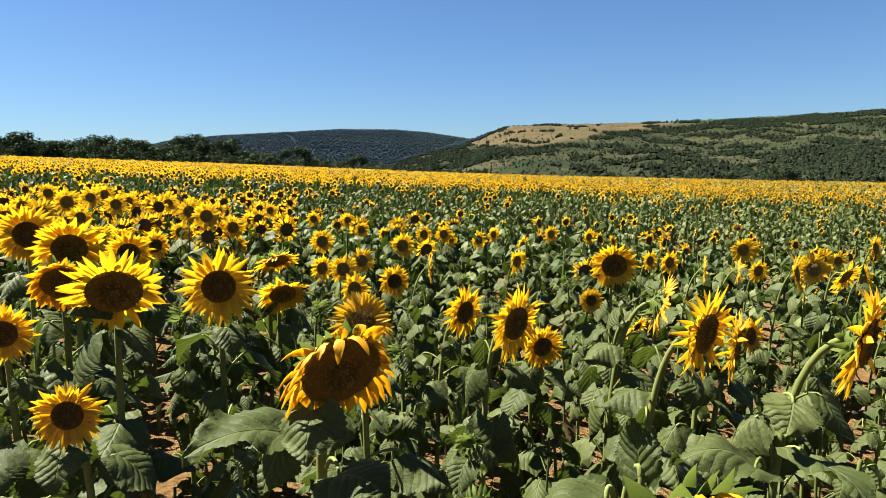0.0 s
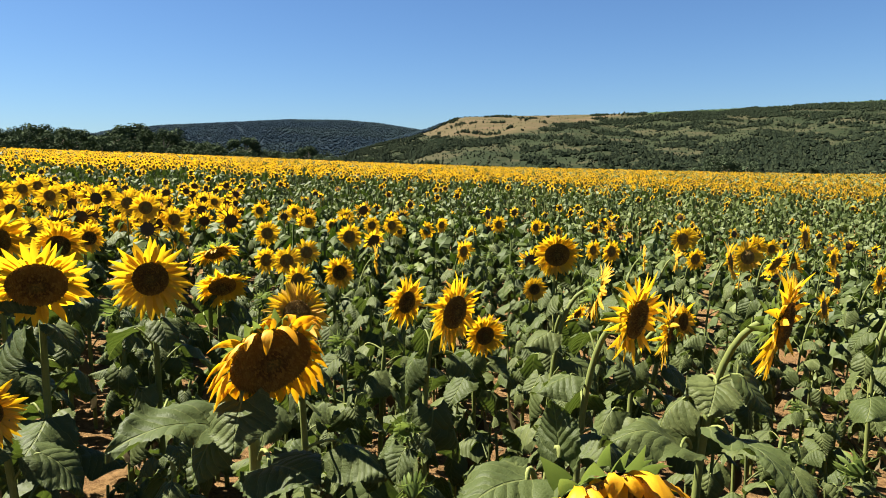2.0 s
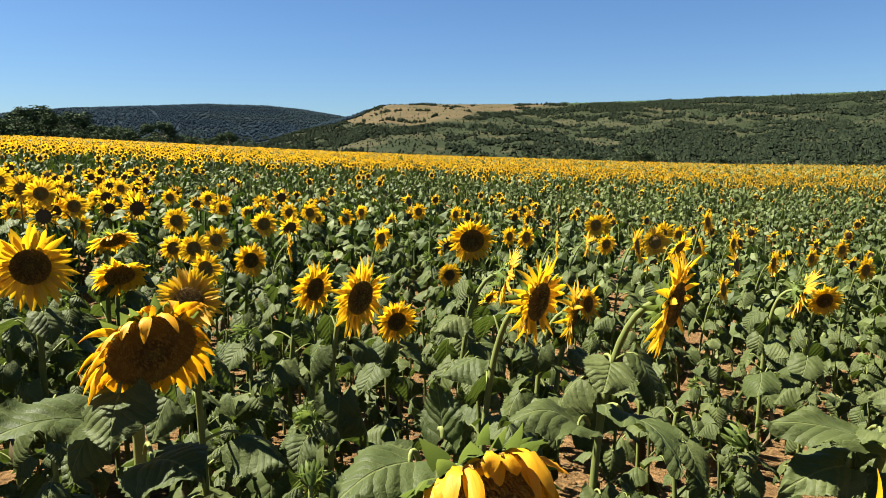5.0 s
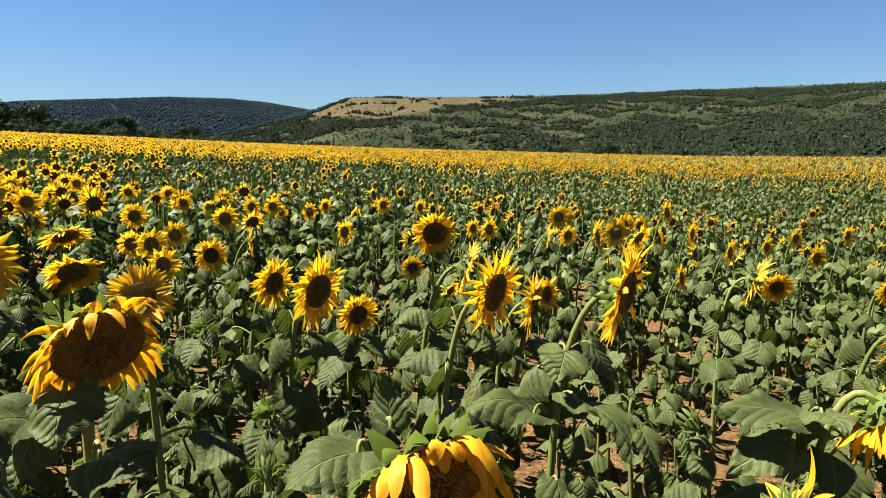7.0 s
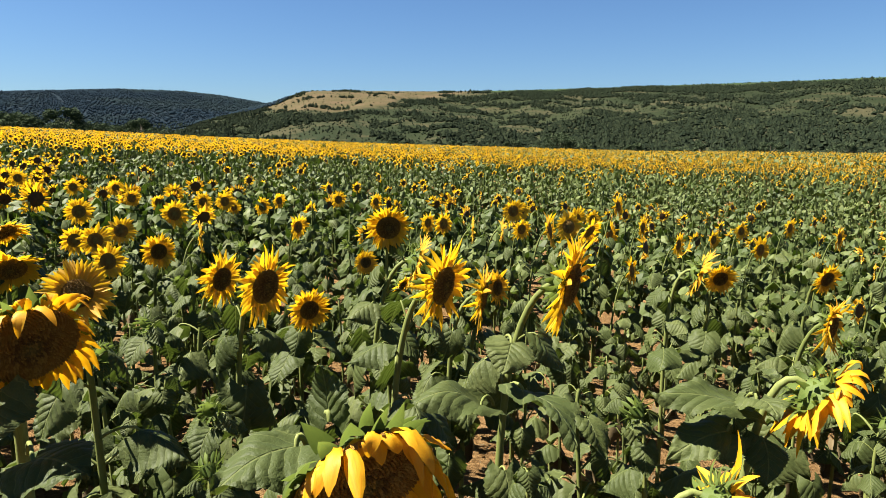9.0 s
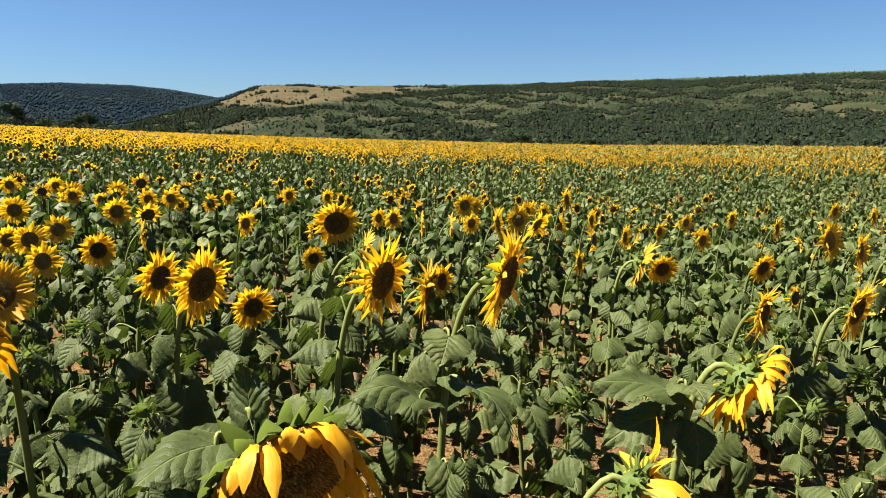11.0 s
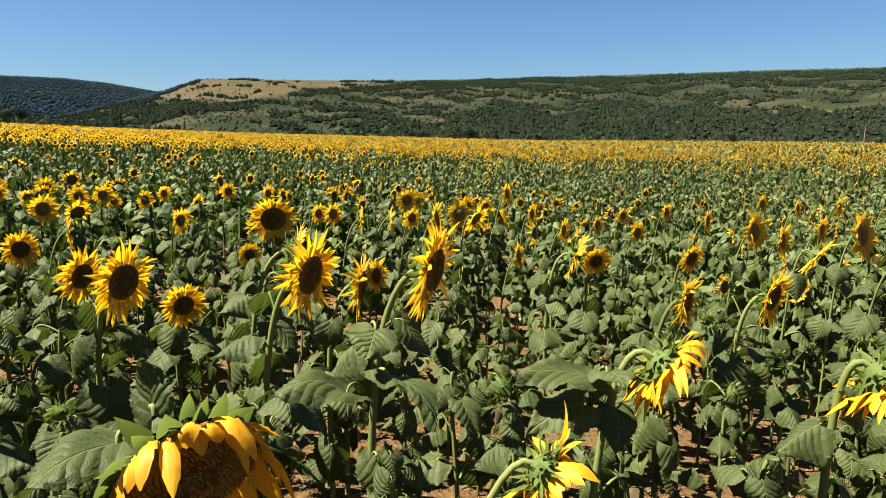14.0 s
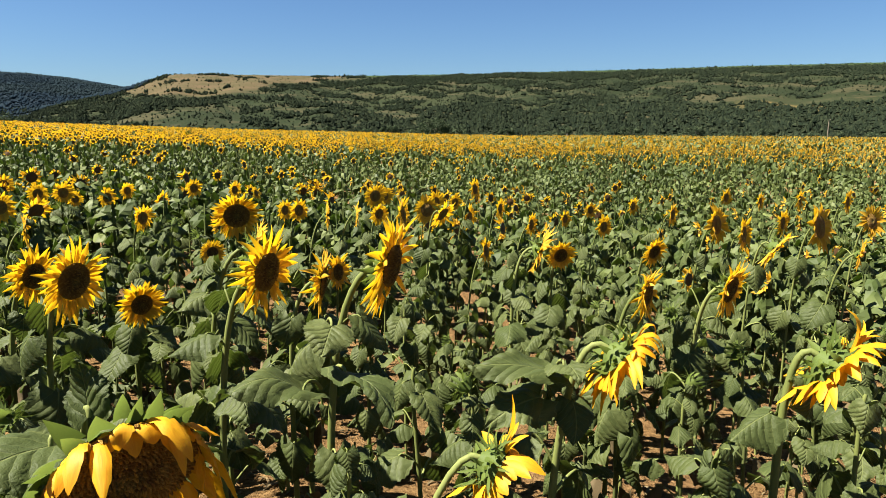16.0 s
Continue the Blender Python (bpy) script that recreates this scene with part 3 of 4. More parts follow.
def leaf_on(thing, base, tip, up, wide, arch, fold, seed, foot=None):
    """One leaf of a plant, its blade from base to tip with its upper side towards up, on a stalk from the stem."""
    rng = np.random.default_rng(seed)
    o = np.array(thing.location)
    base, tip, up = np.array(base) - o, np.array(tip) - o, np.array(up, float)
    y = tip - base
    long = np.linalg.norm(y)
    y /= long
    x = np.cross(y, up)
    x /= np.linalg.norm(x)
    z = np.cross(x, y)
    nu, nv = 33, 10
    V, UV, ph = [], [], rng.uniform(0, 6)
    for i in range(nu):
        u = i / (nu - 1)
        w = wide / long * leaf_width(u)
        for j in range(nv + 1):
            v = 2 * j / nv - 1
            edge = 1 + 0.045 * (-1) ** i if abs(v) == 1 else 1
            lobe = -0.26 * abs(v) ** 1.5 * max(0, 1 - u * 3.4)
            lift = arch * math.sin(math.pi * u) + fold * abs(v) * w - 0.42 * w * v * v + 0.08 * math.sin(8 * u + ph + 3 * v) * abs(v) + 0.03 * math.sin(21 * u - 9 * abs(v) + ph) * abs(v)
            V.append(base + long * (v * w * edge * x + (u + lobe) * y + lift * z))
            UV.append((u, 0.5 + 0.5 * v * w / (wide / long)))
    F, which = grid_faces(nu, nv + 1), None
    if foot is None:
        foot = base * (0.25, 0.25, 1) - (0, 0, 0.06)
    else:
        foot = np.array(foot) - o
    sv, sf = tube(bezier(foot, foot * 0.6 + base * 0.4 + (0, 0, 0.05), base + (0, 0, 0.03), base, 8), np.linspace(0.006, 0.004, 8), 6)
    v, f = merge([(V, F), (sv, sf)])
    uv = np.concatenate([UV, np.full((len(sv), 2), 0.5)])
    part("leaf", mesh_of("leaf", v, f, [M_LEAF, M_STEM], [0] * len(F) + [1] * len(sf), True, uv), thing)

# flowers near the camera's way
sunflower(-0.963, 1.954, 1.415, 0.291, 24, -32, 11, ratio=0.54, alpha=0.05, count=44)
sunflower(-0.767, 2.275, 1.372, 0.273, 18, -3, 12, ratio=0.42, count=44)
heavy = sunflower(-0.207, 1.442, 1.329, 0.274, 32, -27, 13, ragged=0.4, florets=900, ratio=0.66, old=True, droop=2.6, alpha=0.0, curl=-0.1, count=42, long=1.25, broad=1.2, leaves=5, thick=0.017, lean=0.2)
sunflower(-0.947, 1.654, 1.147, 0.183, 15, -2, 14, ratio=0.42)
sunflower(-0.225, 1.910, 1.326, 0.185, 8, 22, 15, ratio=0.42)
sunflower(-0.831, 3.361, 1.146, 0.273, 25, -42, 16, ratio=0.5, droop=0.6)
sunflower(-0.885, 3.475, 1.300, 0.245, 40, -58, 17, ratio=0.5, droop=0.6)
sunflower(-1.263, 2.189, 1.403, 0.217, 28, -28, 18, ratio=0.56, old=True, droop=1.0, alpha=0.3)
sunflower(-1.197, 1.793, 1.325, 0.172, 30, -5, 19)
sunflower(-1.642, 2.620, 1.524, 0.242, 30, 2, 20, ratio=0.42)
sunflower(-1.342, 2.389, 1.493, 0.262, 28, -24, 21, ratio=0.46)
sunflower(-1.546, 3.235, 1.374, 0.238, 22, -15, 22, ratio=0.44)
sunflower(-1.849, 4.196, 1.305, 0.195, 45, 0, 23)
sunflower(-0.375, 4.646, 0.995, 0.239, 22, 0, 24)
sunflower(0.089, 2.911, 1.142, 0.230, 45, -7, 25, ratio=0.44, alpha=-0.05, ragged=0.24)
sunflower(0.257, 2.317, 1.230, 0.252, 44, -8, 26, ratio=0.48, alpha=-0.05, ragged=0.25, droop=0.5, long=1.1, count=52)
sunflower(0.471, 3.187, 0.911, 0.219, 18, -8, 27)
sunflower(1.117, 4.455, 1.128, 0.328, -4, -18, 28, ratio=0.52)
sunflower(0.925, 4.257, 0.929, 0.164, 5, 5, 29)
sunflower(0.809, 2.028, 1.263, 0.276, 44, -9, 30, ratio=0.46, lean=0.2, droop=0.4, alpha=-0.1, ragged=0.26, long=1.12, count=54, thick=0.0135, nod=0.18)
side_on = sunflower(1.130, 1.764, 1.304, 0.307, 48, -10, 31, ratio=0.43, lean=0.26, droop=0.4, alpha=-0.15, ragged=0.16, long=1.12, count=54, thick=0.0145, leaves=5, nod=0.2)
sunflower(0.923, 2.837, 1.187, 0.275, 78, -18, 32, ratio=0.5, lean=0.2, droop=0.6)
sunflower(0.954, 3.313, 0.975, 0.163, 45, -35, 33)
front = sunflower(0.374, 0.964, 1.209, 0.335, 17, -28, 34, ragged=0.46, florets=900, ratio=0.68, old=True, droop=3.0, alpha=0.7, curl=0.2, lean=0.1, count=44, long=1.4, broad=1.25, leaves=4)
hooked = sunflower(1.754, 1.442, 1.015, 0.301, 52, -40, 35, ratio=0.5, old=True, droop=1.9, alpha=0.0, ragged=0.34, long=1.25, broad=1.5, lean=0.2, thick=0.015, nod=0.17, leaves=6)
sunflower(0.980, 0.901, 1.105, 0.205, 66, -38, 36, ratio=0.42, old=True, droop=0.7, alpha=0.1, curl=0.3, lean=0.26, count=24, long=1.2, ragged=0.42, broad=1.5, nod=0.1, thick=0.0095, leaves=4, bracts_wide=0.7)
sunflower(2.128, 1.013, 1.066, 0.301, 36, -41, 37, ratio=0.48, old=True, droop=1.2, alpha=-0.1, ragged=0.34, lean=0.1, long=1.25, nod=0.15, thick=0.014, leaves=4, broad=1.4)
sunflower(2.483, 2.093, 0.984, 0.246, 28, -4, 38, ratio=0.45, ragged=0.34, droop=0.6)
sunflower(2.796, 1.916, 1.009, 0.267, 18, -12, 39, ratio=0.45)
sunflower(2.640, 3.153, 0.987, 0.302, 56, -20, 40, ratio=0.45)
sunflower(2.854, 3.235, 0.923, 0.203, -12, -15, 41)
sunflower(3.488, 3.092, 0.915, 0.209, 3, -15, 42)
sunflower(1.165, 2.642, 1.058, 0.291, 66, -8, 43, ratio=0.45, droop=0.35, ragged=0.36, alpha=-0.1)
sunflower(1.262, 2.724, 1.077, 0.178, 40, 5, 44, ratio=0.42, ragged=0.3)
sunflower(-0.448, 6.369, 1.056, 0.274, 20, 0, 45, fine=False, leaves=6, count=26)
sunflower(-1.239, 6.467, 1.088, 0.259, 22, 0, 46, fine=False, leaves=6, count=26)
sunflower(0.592, 5.748, 0.982, 0.228, 40, 0, 47, fine=False, leaves=6, count=26)
sunflower(-0.139, 4.972, 1.039, 0.232, 91, 0, 48, fine=False, leaves=6, count=26)
sunflower(-0.579, 4.117, 1.034, 0.217, 38, 8, 49, fine=False, leaves=6, count=26)
sunflower(-0.697, 4.419, 1.115, 0.209, 25, 8, 50, fine=False, leaves=6, count=26)
sunflower(-0.968, 5.075, 1.028, 0.213, 35, 0, 51, fine=False, leaves=6, count=26)
sunflower(-0.643, 4.936, 1.102, 0.205, 20, 10, 52, fine=False, leaves=6, count=26)
sunflower(2.898, 6.589, 0.969, 0.279, 3, 0, 53, fine=False, leaves=6, count=26)
sunflower(2.358, 5.067, 0.992, 0.195, 13, -5, 54, fine=False, leaves=6, count=26)
sunflower(2.226, 4.249, 1.097, 0.274, 53, 10, 55, fine=False, leaves=6, count=26)
sunflower(3.170, 5.672, 0.984, 0.227, 13, 0, 56, fine=False, leaves=6, count=26)
sunflower(2.561, 4.290, 1.071, 0.242, 28, -30, 57, fine=False, leaves=6, count=26)
sunflower(1.732, 5.731, 0.983, 0.192, 30, 0, 58, fine=False, leaves=6, count=26)
sunflower(1.701, 5.117, 1.053, 0.203, 25, 0, 59, fine=False, leaves=6, count=26)
sunflower(1.785, 7.280, 0.986, 0.167, 50, 20, 60, fine=False, leaves=6, count=26)
sunflower(3.500, 5.492, 1.110, 0.227, 33, 10, 61, fine=False, leaves=6, count=26)
sunflower(1.789, 4.658, 1.056, 0.214, 74, 0, 62, fine=False, leaves=6, count=26)
sunflower(1.991, 4.579, 1.067, 0.205, 72, 0, 63, fine=False, leaves=6, count=26)
sunflower(-2.263, 6.199, 1.361, 0.271, 25, 0, 64, fine=False, leaves=6, count=26)
sunflower(-2.168, 6.647, 1.217, 0.263, 25, 0, 65, fine=False, leaves=6, count=26)
sunflower(-2.862, 7.452, 1.089, 0.243, 25, 5, 66, fine=False, leaves=6, count=26)
sunflower(-3.010, 7.394, 1.108, 0.243, 25, 0, 67, fine=False, leaves=6, count=26)
sunflower(-2.264, 7.017, 0.994, 0.264, 30, 5, 68, fine=False, leaves=6, count=26)
sunflower(-2.548, 6.520, 1.385, 0.263, 28, 10, 69, fine=False, leaves=6, count=26)
sunflower(-2.578, 8.616, 1.150, 0.257, 25, 0, 70, fine=False, leaves=6, count=26)
sunflower(-2.483, 9.171, 1.241, 0.221, 25, 0, 71, fine=False, leaves=6, count=26)
sunflower(-1.810, 8.813, 1.146, 0.225, 25, 0, 72, fine=False, leaves=6, count=26)
sunflower(-1.450, 9.385, 1.087, 0.221, 22, 0, 73, fine=False, leaves=6, count=26)
sunflower(-1.133, 8.515, 1.025, 0.230, 25, 5, 74, fine=False, leaves=6, count=26)
sunflower(-1.300, 8.884, 0.895, 0.192, 25, 0, 75, fine=False, leaves=6, count=26)
sunflower(-2.073, 8.122, 1.009, 0.254, 25, 0, 76, fine=False, leaves=6, count=26)
sunflower(-0.666, 8.570, 1.069, 0.246, 15, 0, 77, fine=False, leaves=6, count=26)
sunflower(-0.322, 8.183, 0.994, 0.234, 20, 0, 78, fine=False, leaves=6, count=26)
sunflower(-0.075, 7.991, 1.010, 0.243, 20, 0, 79, fine=False, leaves=6, count=26)
sunflower(0.011, 8.383, 0.901, 0.194, 25, 0, 80, fine=False, leaves=6, count=26)
sunflower(0.337, 7.780, 0.962, 0.236, 35, 0, 81, fine=False, leaves=6, count=26)
sunflower(0.545, 8.375, 0.971, 0.210, 35, 0, 82, fine=False, leaves=6, count=26)
sunflower(1.258, 8.301, 0.974, 0.239, 25, 0, 83, fine=False, leaves=6, count=26)
sunflower(1.712, 8.219, 0.944, 0.225, 35, 0, 84, fine=False, leaves=6, count=26)
sunflower(0.890, 8.132, 0.853, 0.249, 45, 0, 85, fine=False, leaves=6, count=26)
sunflower(-0.264, 7.571, 0.889, 0.230, 30, 0, 86, fine=False, leaves=6, count=26)
sunflower(-0.826, 8.346, 0.981, 0.210, 40, 0, 87, fine=False, leaves=6, count=26)
sunflower(-3.676, 8.215, 1.381, 0.289, 25, 0, 88, fine=False, leaves=6, count=26)
sunflower(-3.862, 7.682, 1.409, 0.276, 25, 0, 89, fine=False, leaves=6, count=26)
sunflower(-4.297, 7.446, 1.448, 0.322, 28, 0, 90, fine=False, leaves=6, count=26)
sunflower(-4.091, 8.463, 1.408, 0.251, 25, 0, 91, fine=False, leaves=6, count=26)
sunflower(-3.989, 7.153, 1.295, 0.264, 25, 0, 92, fine=False, leaves=6, count=26)
sunflower(-3.879, 6.293, 1.391, 0.303, 28, 15, 93, fine=False, leaves=6, count=26)
sunflower(-3.777, 5.643, 1.397, 0.267, 30, 0, 94, fine=False, leaves=6, count=26)
sunflower(-4.109, 6.387, 1.457, 0.244, 30, -10, 95, fine=False, leaves=6, count=26)
sunflower(-4.614, 8.873, 1.483, 0.286, 25, 0, 96, fine=False, leaves=6, count=26)
sunflower(-3.668, 8.656, 1.374, 0.251, 25, 0, 97, fine=False, leaves=6, count=26)
sunflower(-4.570, 8.442, 1.462, 0.274, 25, 0, 98, fine=False, leaves=6, count=26)
sunflower(-5.178, 8.554, 1.520, 0.268, 28, 0, 99, fine=False, leaves=6, count=26)
sunflower(-3.255, 8.392, 1.349, 0.240, 30, 0, 100, fine=False, leaves=6, count=26)
sunflower(-3.039, 8.682, 1.259, 0.246, 25, 0, 101, fine=False, leaves=6, count=26)
sunflower(-2.796, 5.290, 1.257, 0.225, 35, 10, 102, fine=False, leaves=6, count=26)
sunflower(-2.749, 5.536, 1.209, 0.244, 30, 0, 103, fine=False, leaves=6, count=26)
sunflower(4.219, 4.463, 0.837, 0.221, 13, 0, 104, fine=False, leaves=6, count=26)
sunflower(4.280, 3.307, 1.009, 0.312, 16, 10, 105, fine=False, leaves=6, count=26)
sunflower(4.392, 3.161, 0.952, 0.262, 23, 5, 106, fine=False, leaves=6, count=26)
sunflower(4.035, 2.635, 0.968, 0.294, 27, -38, 107, fine=False, leaves=6, count=26)
sunflower(4.677, 2.794, 1.036, 0.363, 12, 10, 108, fine=False, leaves=6, count=26)
sunflower(4.283, 2.264, 0.969, 0.196, 27, -10, 109, fine=False, leaves=6, count=26)
sunflower(5.181, 2.752, 1.048, 0.250, -1, 15, 110, fine=False, leaves=6, count=26)
sunflower(3.061, 4.511, 0.711, 0.241, 38, 10, 111, fine=False, leaves=6, count=26)
sunflower(3.828, 5.007, 0.810, 0.228, 31, 0, 112, fine=False, leaves=6, count=26)
sunflower(4.558, 5.470, 0.758, 0.203, 18, 0, 113, fine=False, leaves=6, count=26)
sunflower(5.078, 5.710, 0.794, 0.203, 8, 0, 114, fine=False, leaves=6, count=26)
sunflower(5.487, 5.498, 0.839, 0.221, 16, 0, 115, fine=False, leaves=6, count=26)
sunflower(5.071, 4.508, 0.890, 0.230, 23, 0, 116, fine=False, leaves=6, count=26)
sunflower(6.450, 5.092, 0.925, 0.217, 9, 0, 117, fine=False, leaves=6, count=26)
sunflower(6.664, 4.826, 0.892, 0.217, 20, 0, 118, fine=False, leaves=6, count=26)
sunflower(6.891, 4.526, 0.929, 0.233, 18, 0, 119, fine=False, leaves=6, count=26)
sunflower(7.133, 4.165, 0.936, 0.263, 18, 0, 120, fine=False, leaves=6, count=26)
sunflower(3.627, 5.835, 0.788, 0.276, 33, 0, 121, fine=False, leaves=6, count=26)
sunflower(4.009, 5.857, 0.851, 0.230, 34, 0, 122, fine=False, leaves=6, count=26)
sunflower(4.058, 6.978, 0.802, 0.217, 8, 0, 123, fine=False, leaves=6, count=26)
sunflower(5.668, 3.801, 0.865, 0.255, 18, 0, 124, fine=False, leaves=6, count=26)
sunflower(2.911, 5.320, 0.963, 0.279, 3, 10, 125, fine=False, leaves=6, count=26)
sunflower(3.294, 7.335, 0.879, 0.247, 3, 0, 126, fine=False, leaves=6, count=26)
leaf_on(side_on, (0.839, 1.725, 0.968), (0.590, 1.669, 1.003), (-0.2, -0.25, 1), 0.085, 0.22, 0.1, 1)
leaf_on(side_on, (0.929, 1.726, 1.151), (0.873, 1.647, 1.090), (-0.2, -0.8, 0.5), 0.075, 0.1, 0.3, 2)
leaf_on(side_on, (0.957, 1.694, 1.009), (1.016, 1.471, 0.940), (0.4, -0.5, 0.7), 0.08, 0.15, 0.3, 3)
leaf_on(heavy, (-0.355, 1.483, 1.169), (-0.526, 1.344, 1.170), (-0.3, -0.45, 1), 0.1, 0.12, 0.55, 4)
leaf_on(heavy, (-0.265, 1.405, 1.251), (-0.264, 1.324, 1.162), (-0.1, -1, 0.25), 0.075, 0.08, 0.1, 5)
leaf_on(heavy, (-0.211, 1.409, 1.104), (-0.091, 1.312, 1.100), (0.3, -0.5, 0.8), 0.09, 0.12, 0.2, 14)
leaf_on(front, (0.333, 1.031, 1.281), (0.323, 1.048, 1.374), (-0.5, -0.8, 0.25), 0.038, -0.06, 0.35, 6)
leaf_on(front, (0.279, 1.022, 1.249), (0.153, 0.936, 1.230), (-0.2, -0.3, 1), 0.07, 0.12, 0.2, 7)
leaf_on(hooked, (1.519, 1.471, 1.000), (1.266, 1.548, 1.024), (-0.1, -0.25, 1), 0.075, 0.08, 0.2, 8)
leaf_on(hooked, (1.552, 1.449, 1.017), (1.520, 1.331, 1.017), (-0.2, -0.6, 0.6), 0.07, 0.15, 0.3, 9)
leaf_on(hooked, (1.510, 1.503, 0.908), (1.306, 1.495, 0.851), (-0.3, -0.5, 0.8), 0.08, 0.15, 0.2, 10)

# ---- the field between ----
STANDING = np.array([(o.location.x, o.location.y) for o in scene.objects if o.type == "EMPTY"])


def blooming(x, y, rng):
    """Whether a plant there is in bloom: far rows are, the near slope mostly is not, a patch ahead on one side is."""
    r, az = math.hypot(x, y), math.degrees(math.atan2(x, y))
    full = np.interp(az, (-40, 0, 15, 30, 60), (38, 36, 42, 47, 48))
    p = float(np.interp(az, (-40, 0, 15, 30), (0.78, 0.86, 0.92, 0.92))) * float(np.clip((r - 0.5 * full) / (0.5 * full), 0, 1)) ** (3.0 if az < 12 else 1.4)
    if r < 17:
        p = 0.62 if az < -13 and r > 6.5 else 0.10 if az < 14 else 0.15
    p = max(p, 0.05)
    return rng.random() < p


def scatter(r0, r1, per_m2, rng, az0=-52, az1=80):
    """Places in the ring between r0 and r1, in wavering rows."""
    n = int(per_m2 * 0.5 * (r1 * r1 - r0 * r0) * radians(az1 - az0))
    r = np.sqrt(rng.uniform(r0 * r0, r1 * r1, n))
    a = np.radians(rng.uniform(az0, az1, n))
    x, y = r * np.sin(a), r * np.cos(a)
    row = 0.7
    across = x * 0.94 + y * 0.34
    shift = (np.round(across / row) * row - across) * np.where(r < 9, 0.6, 0.15)
    return x + shift * 0.94, y + shift * 0.34


def nearby_plants():
    """Single leafy plants round the flowers in front: copies of a few, each turned and scaled its own way."""
    rng = np.random.default_rng(21)
    kinds = [budding(0, -30 - i, rng.uniform(0.85, 1.08), 300 + i, bud=rng.uniform(0.035, 0.06), leaves=int(rng.integers(12, 17)), size=rng.uniform(0.105, 0.15), head=i % 3 == 0) for i in range(9)]
    kept = list(map(tuple, STANDING))
    made = 0
    x, y = scatter(0.75, 6.6, 14, rng)
    order = np.argsort(np.hypot(x, y))
    for i in order:
        px, py = x[i], y[i]
        r = math.hypot(px, py)
        if any((px - qx) ** 2 + (py - qy) ** 2 < 0.20**2 for qx, qy in kept) or math.hypot(px - 0.2, py) < 1.15:
            continue
        if (px > 1.2 and rng.random() < 0.42) or (0.2 < px < 0.62 and 2.1 < py < 3.2):
            continue
        kept.append((px, py))
        s = rng.uniform(0.82, 1.06) * (0.72 if r < 1.6 else 0.9 if r < 2.4 else 1.0)
        m = Matrix.Translation((px, py, float(ground(px, py)) - 0.02)) @ Matrix.Rotation(rng.uniform(0, 6.28), 4, "Z") @ Matrix.Diagonal((s * rng.uniform(0.9, 1.1), s, s, 1))
        copy_thing(kinds[made % len(kinds)], m)
        made += 1
        if made >= 236:
            break
    for k in kinds:
        for o in (*k.children_recursive, k):
            bpy.data.objects.remove(o)
    return max(math.hypot(*q) for q in kept[len(STANDING):])


def turn_z(a):
    c, s = np.cos(a), np.sin(a)
    m = np.zeros((len(a), 3, 3))
    m[:, 0, 0], m[:, 0, 1], m[:, 1, 0], m[:, 1, 1], m[:, 2, 2] = c, -s, s, c, 1
    return m


def spread(V, F, mats, offs):
    """The points and faces of many copies of one small mesh."""
    V, F = np.asarray(V, float), np.asarray(F, int)
    P = np.einsum("nij,vj->nvi", mats, V) + offs[:, None, :]
    Q = F[None] + (np.arange(len(offs)) * len(V))[:, None, None]
    return P.reshape(-1, 3), Q.reshape(-1, F.shape[1])


def tris(F):
    F = np.asarray(F)
    return F if F.shape[1] == 3 else np.concatenate([F[:, [0, 1, 2]], F[:, [0, 2, 3]]])


def small_leaf(rng, nu, nv, joints):
    v, f, which, uv = leaf_geometry(rng, nu, nv, 3, joints, 0.05)
    return v, tris(f)


def leaf_tuft(rng, count, nu, nv, stem=True, size=1.0):
    """The leaves and the stem of one plant 1 high, lightly built."""
    out = []
    if stem:
        v, f = tube([(0, 0, 0.35), (0.01, 0, 0.7), (0, 0.01, 1.0)], (0.012, 0.011, 0.009), 3)
        out.append((v, tris(f)))
    a = rng.uniform(0, 6)
    for i in range(count):
        a += 2.4
        s = 0.30 + 0.66 * (i + 0.5) / count
        v, f = small_leaf(rng, nu, nv, 3 if nu > 4 else 0)
        m = np.array(Matrix.Rotation(a, 3, "Z")) * rng.uniform(0.12, 0.18) * size
        out.append((np.asarray(v) @ m.T + (0, 0, s), f))
    return merge(out)


def small_head(rng, petals, disc=0.52):
    """A small head looking along +z, 1 in radius: petals as narrow kites, and a domed disc."""
    P = []
    for i in range(petals):
        t = 2 * math.pi * (i + rng.uniform(-0.3, 0.3)) / petals
        o, s = np.array([math.cos(t), math.sin(t), 0]), np.array([-math.sin(t), math.cos(t), 0])
        L, w = rng.uniform(0.88, 1.08), 1.6 / petals
        P.append(([o * 0.40, o * 0.72 + s * w * 1.3 + (0, 0, 0.1), o * L + (0, 0, rng.uniform(-0.45, 0.4)), o * 0.72 - s * w * 1.3 + (0, 0, 0.1)], [(0, 1, 2), (0, 2, 3)]))
    k = 7 if petals > 9 else 5
    D = [(0, 0, 0.20)] + [(disc * math.cos(a), disc * math.sin(a), 0.13) for a in np.linspace(0, 2 * np.pi, k, endpoint=False)]
    return merge(P), (np.array(D), np.array([(0, 1 + j, 1 + (j + 1) % k) for j in range(k)]))


def head_turns(rng, n, width):
    """Turns and sizes for n heads that look the field's way, more or less."""
    out = np.zeros((n, 3, 3))
    for i in range(n):
        v = facing(rng.normal(24, 20), rng.normal(-6, 14))
        m, _ = head_frame((0, 0, 0), v, width * rng.uniform(0.8, 1.2) / 2)
        out[i] = np.array(m.to_3x3())
    return out


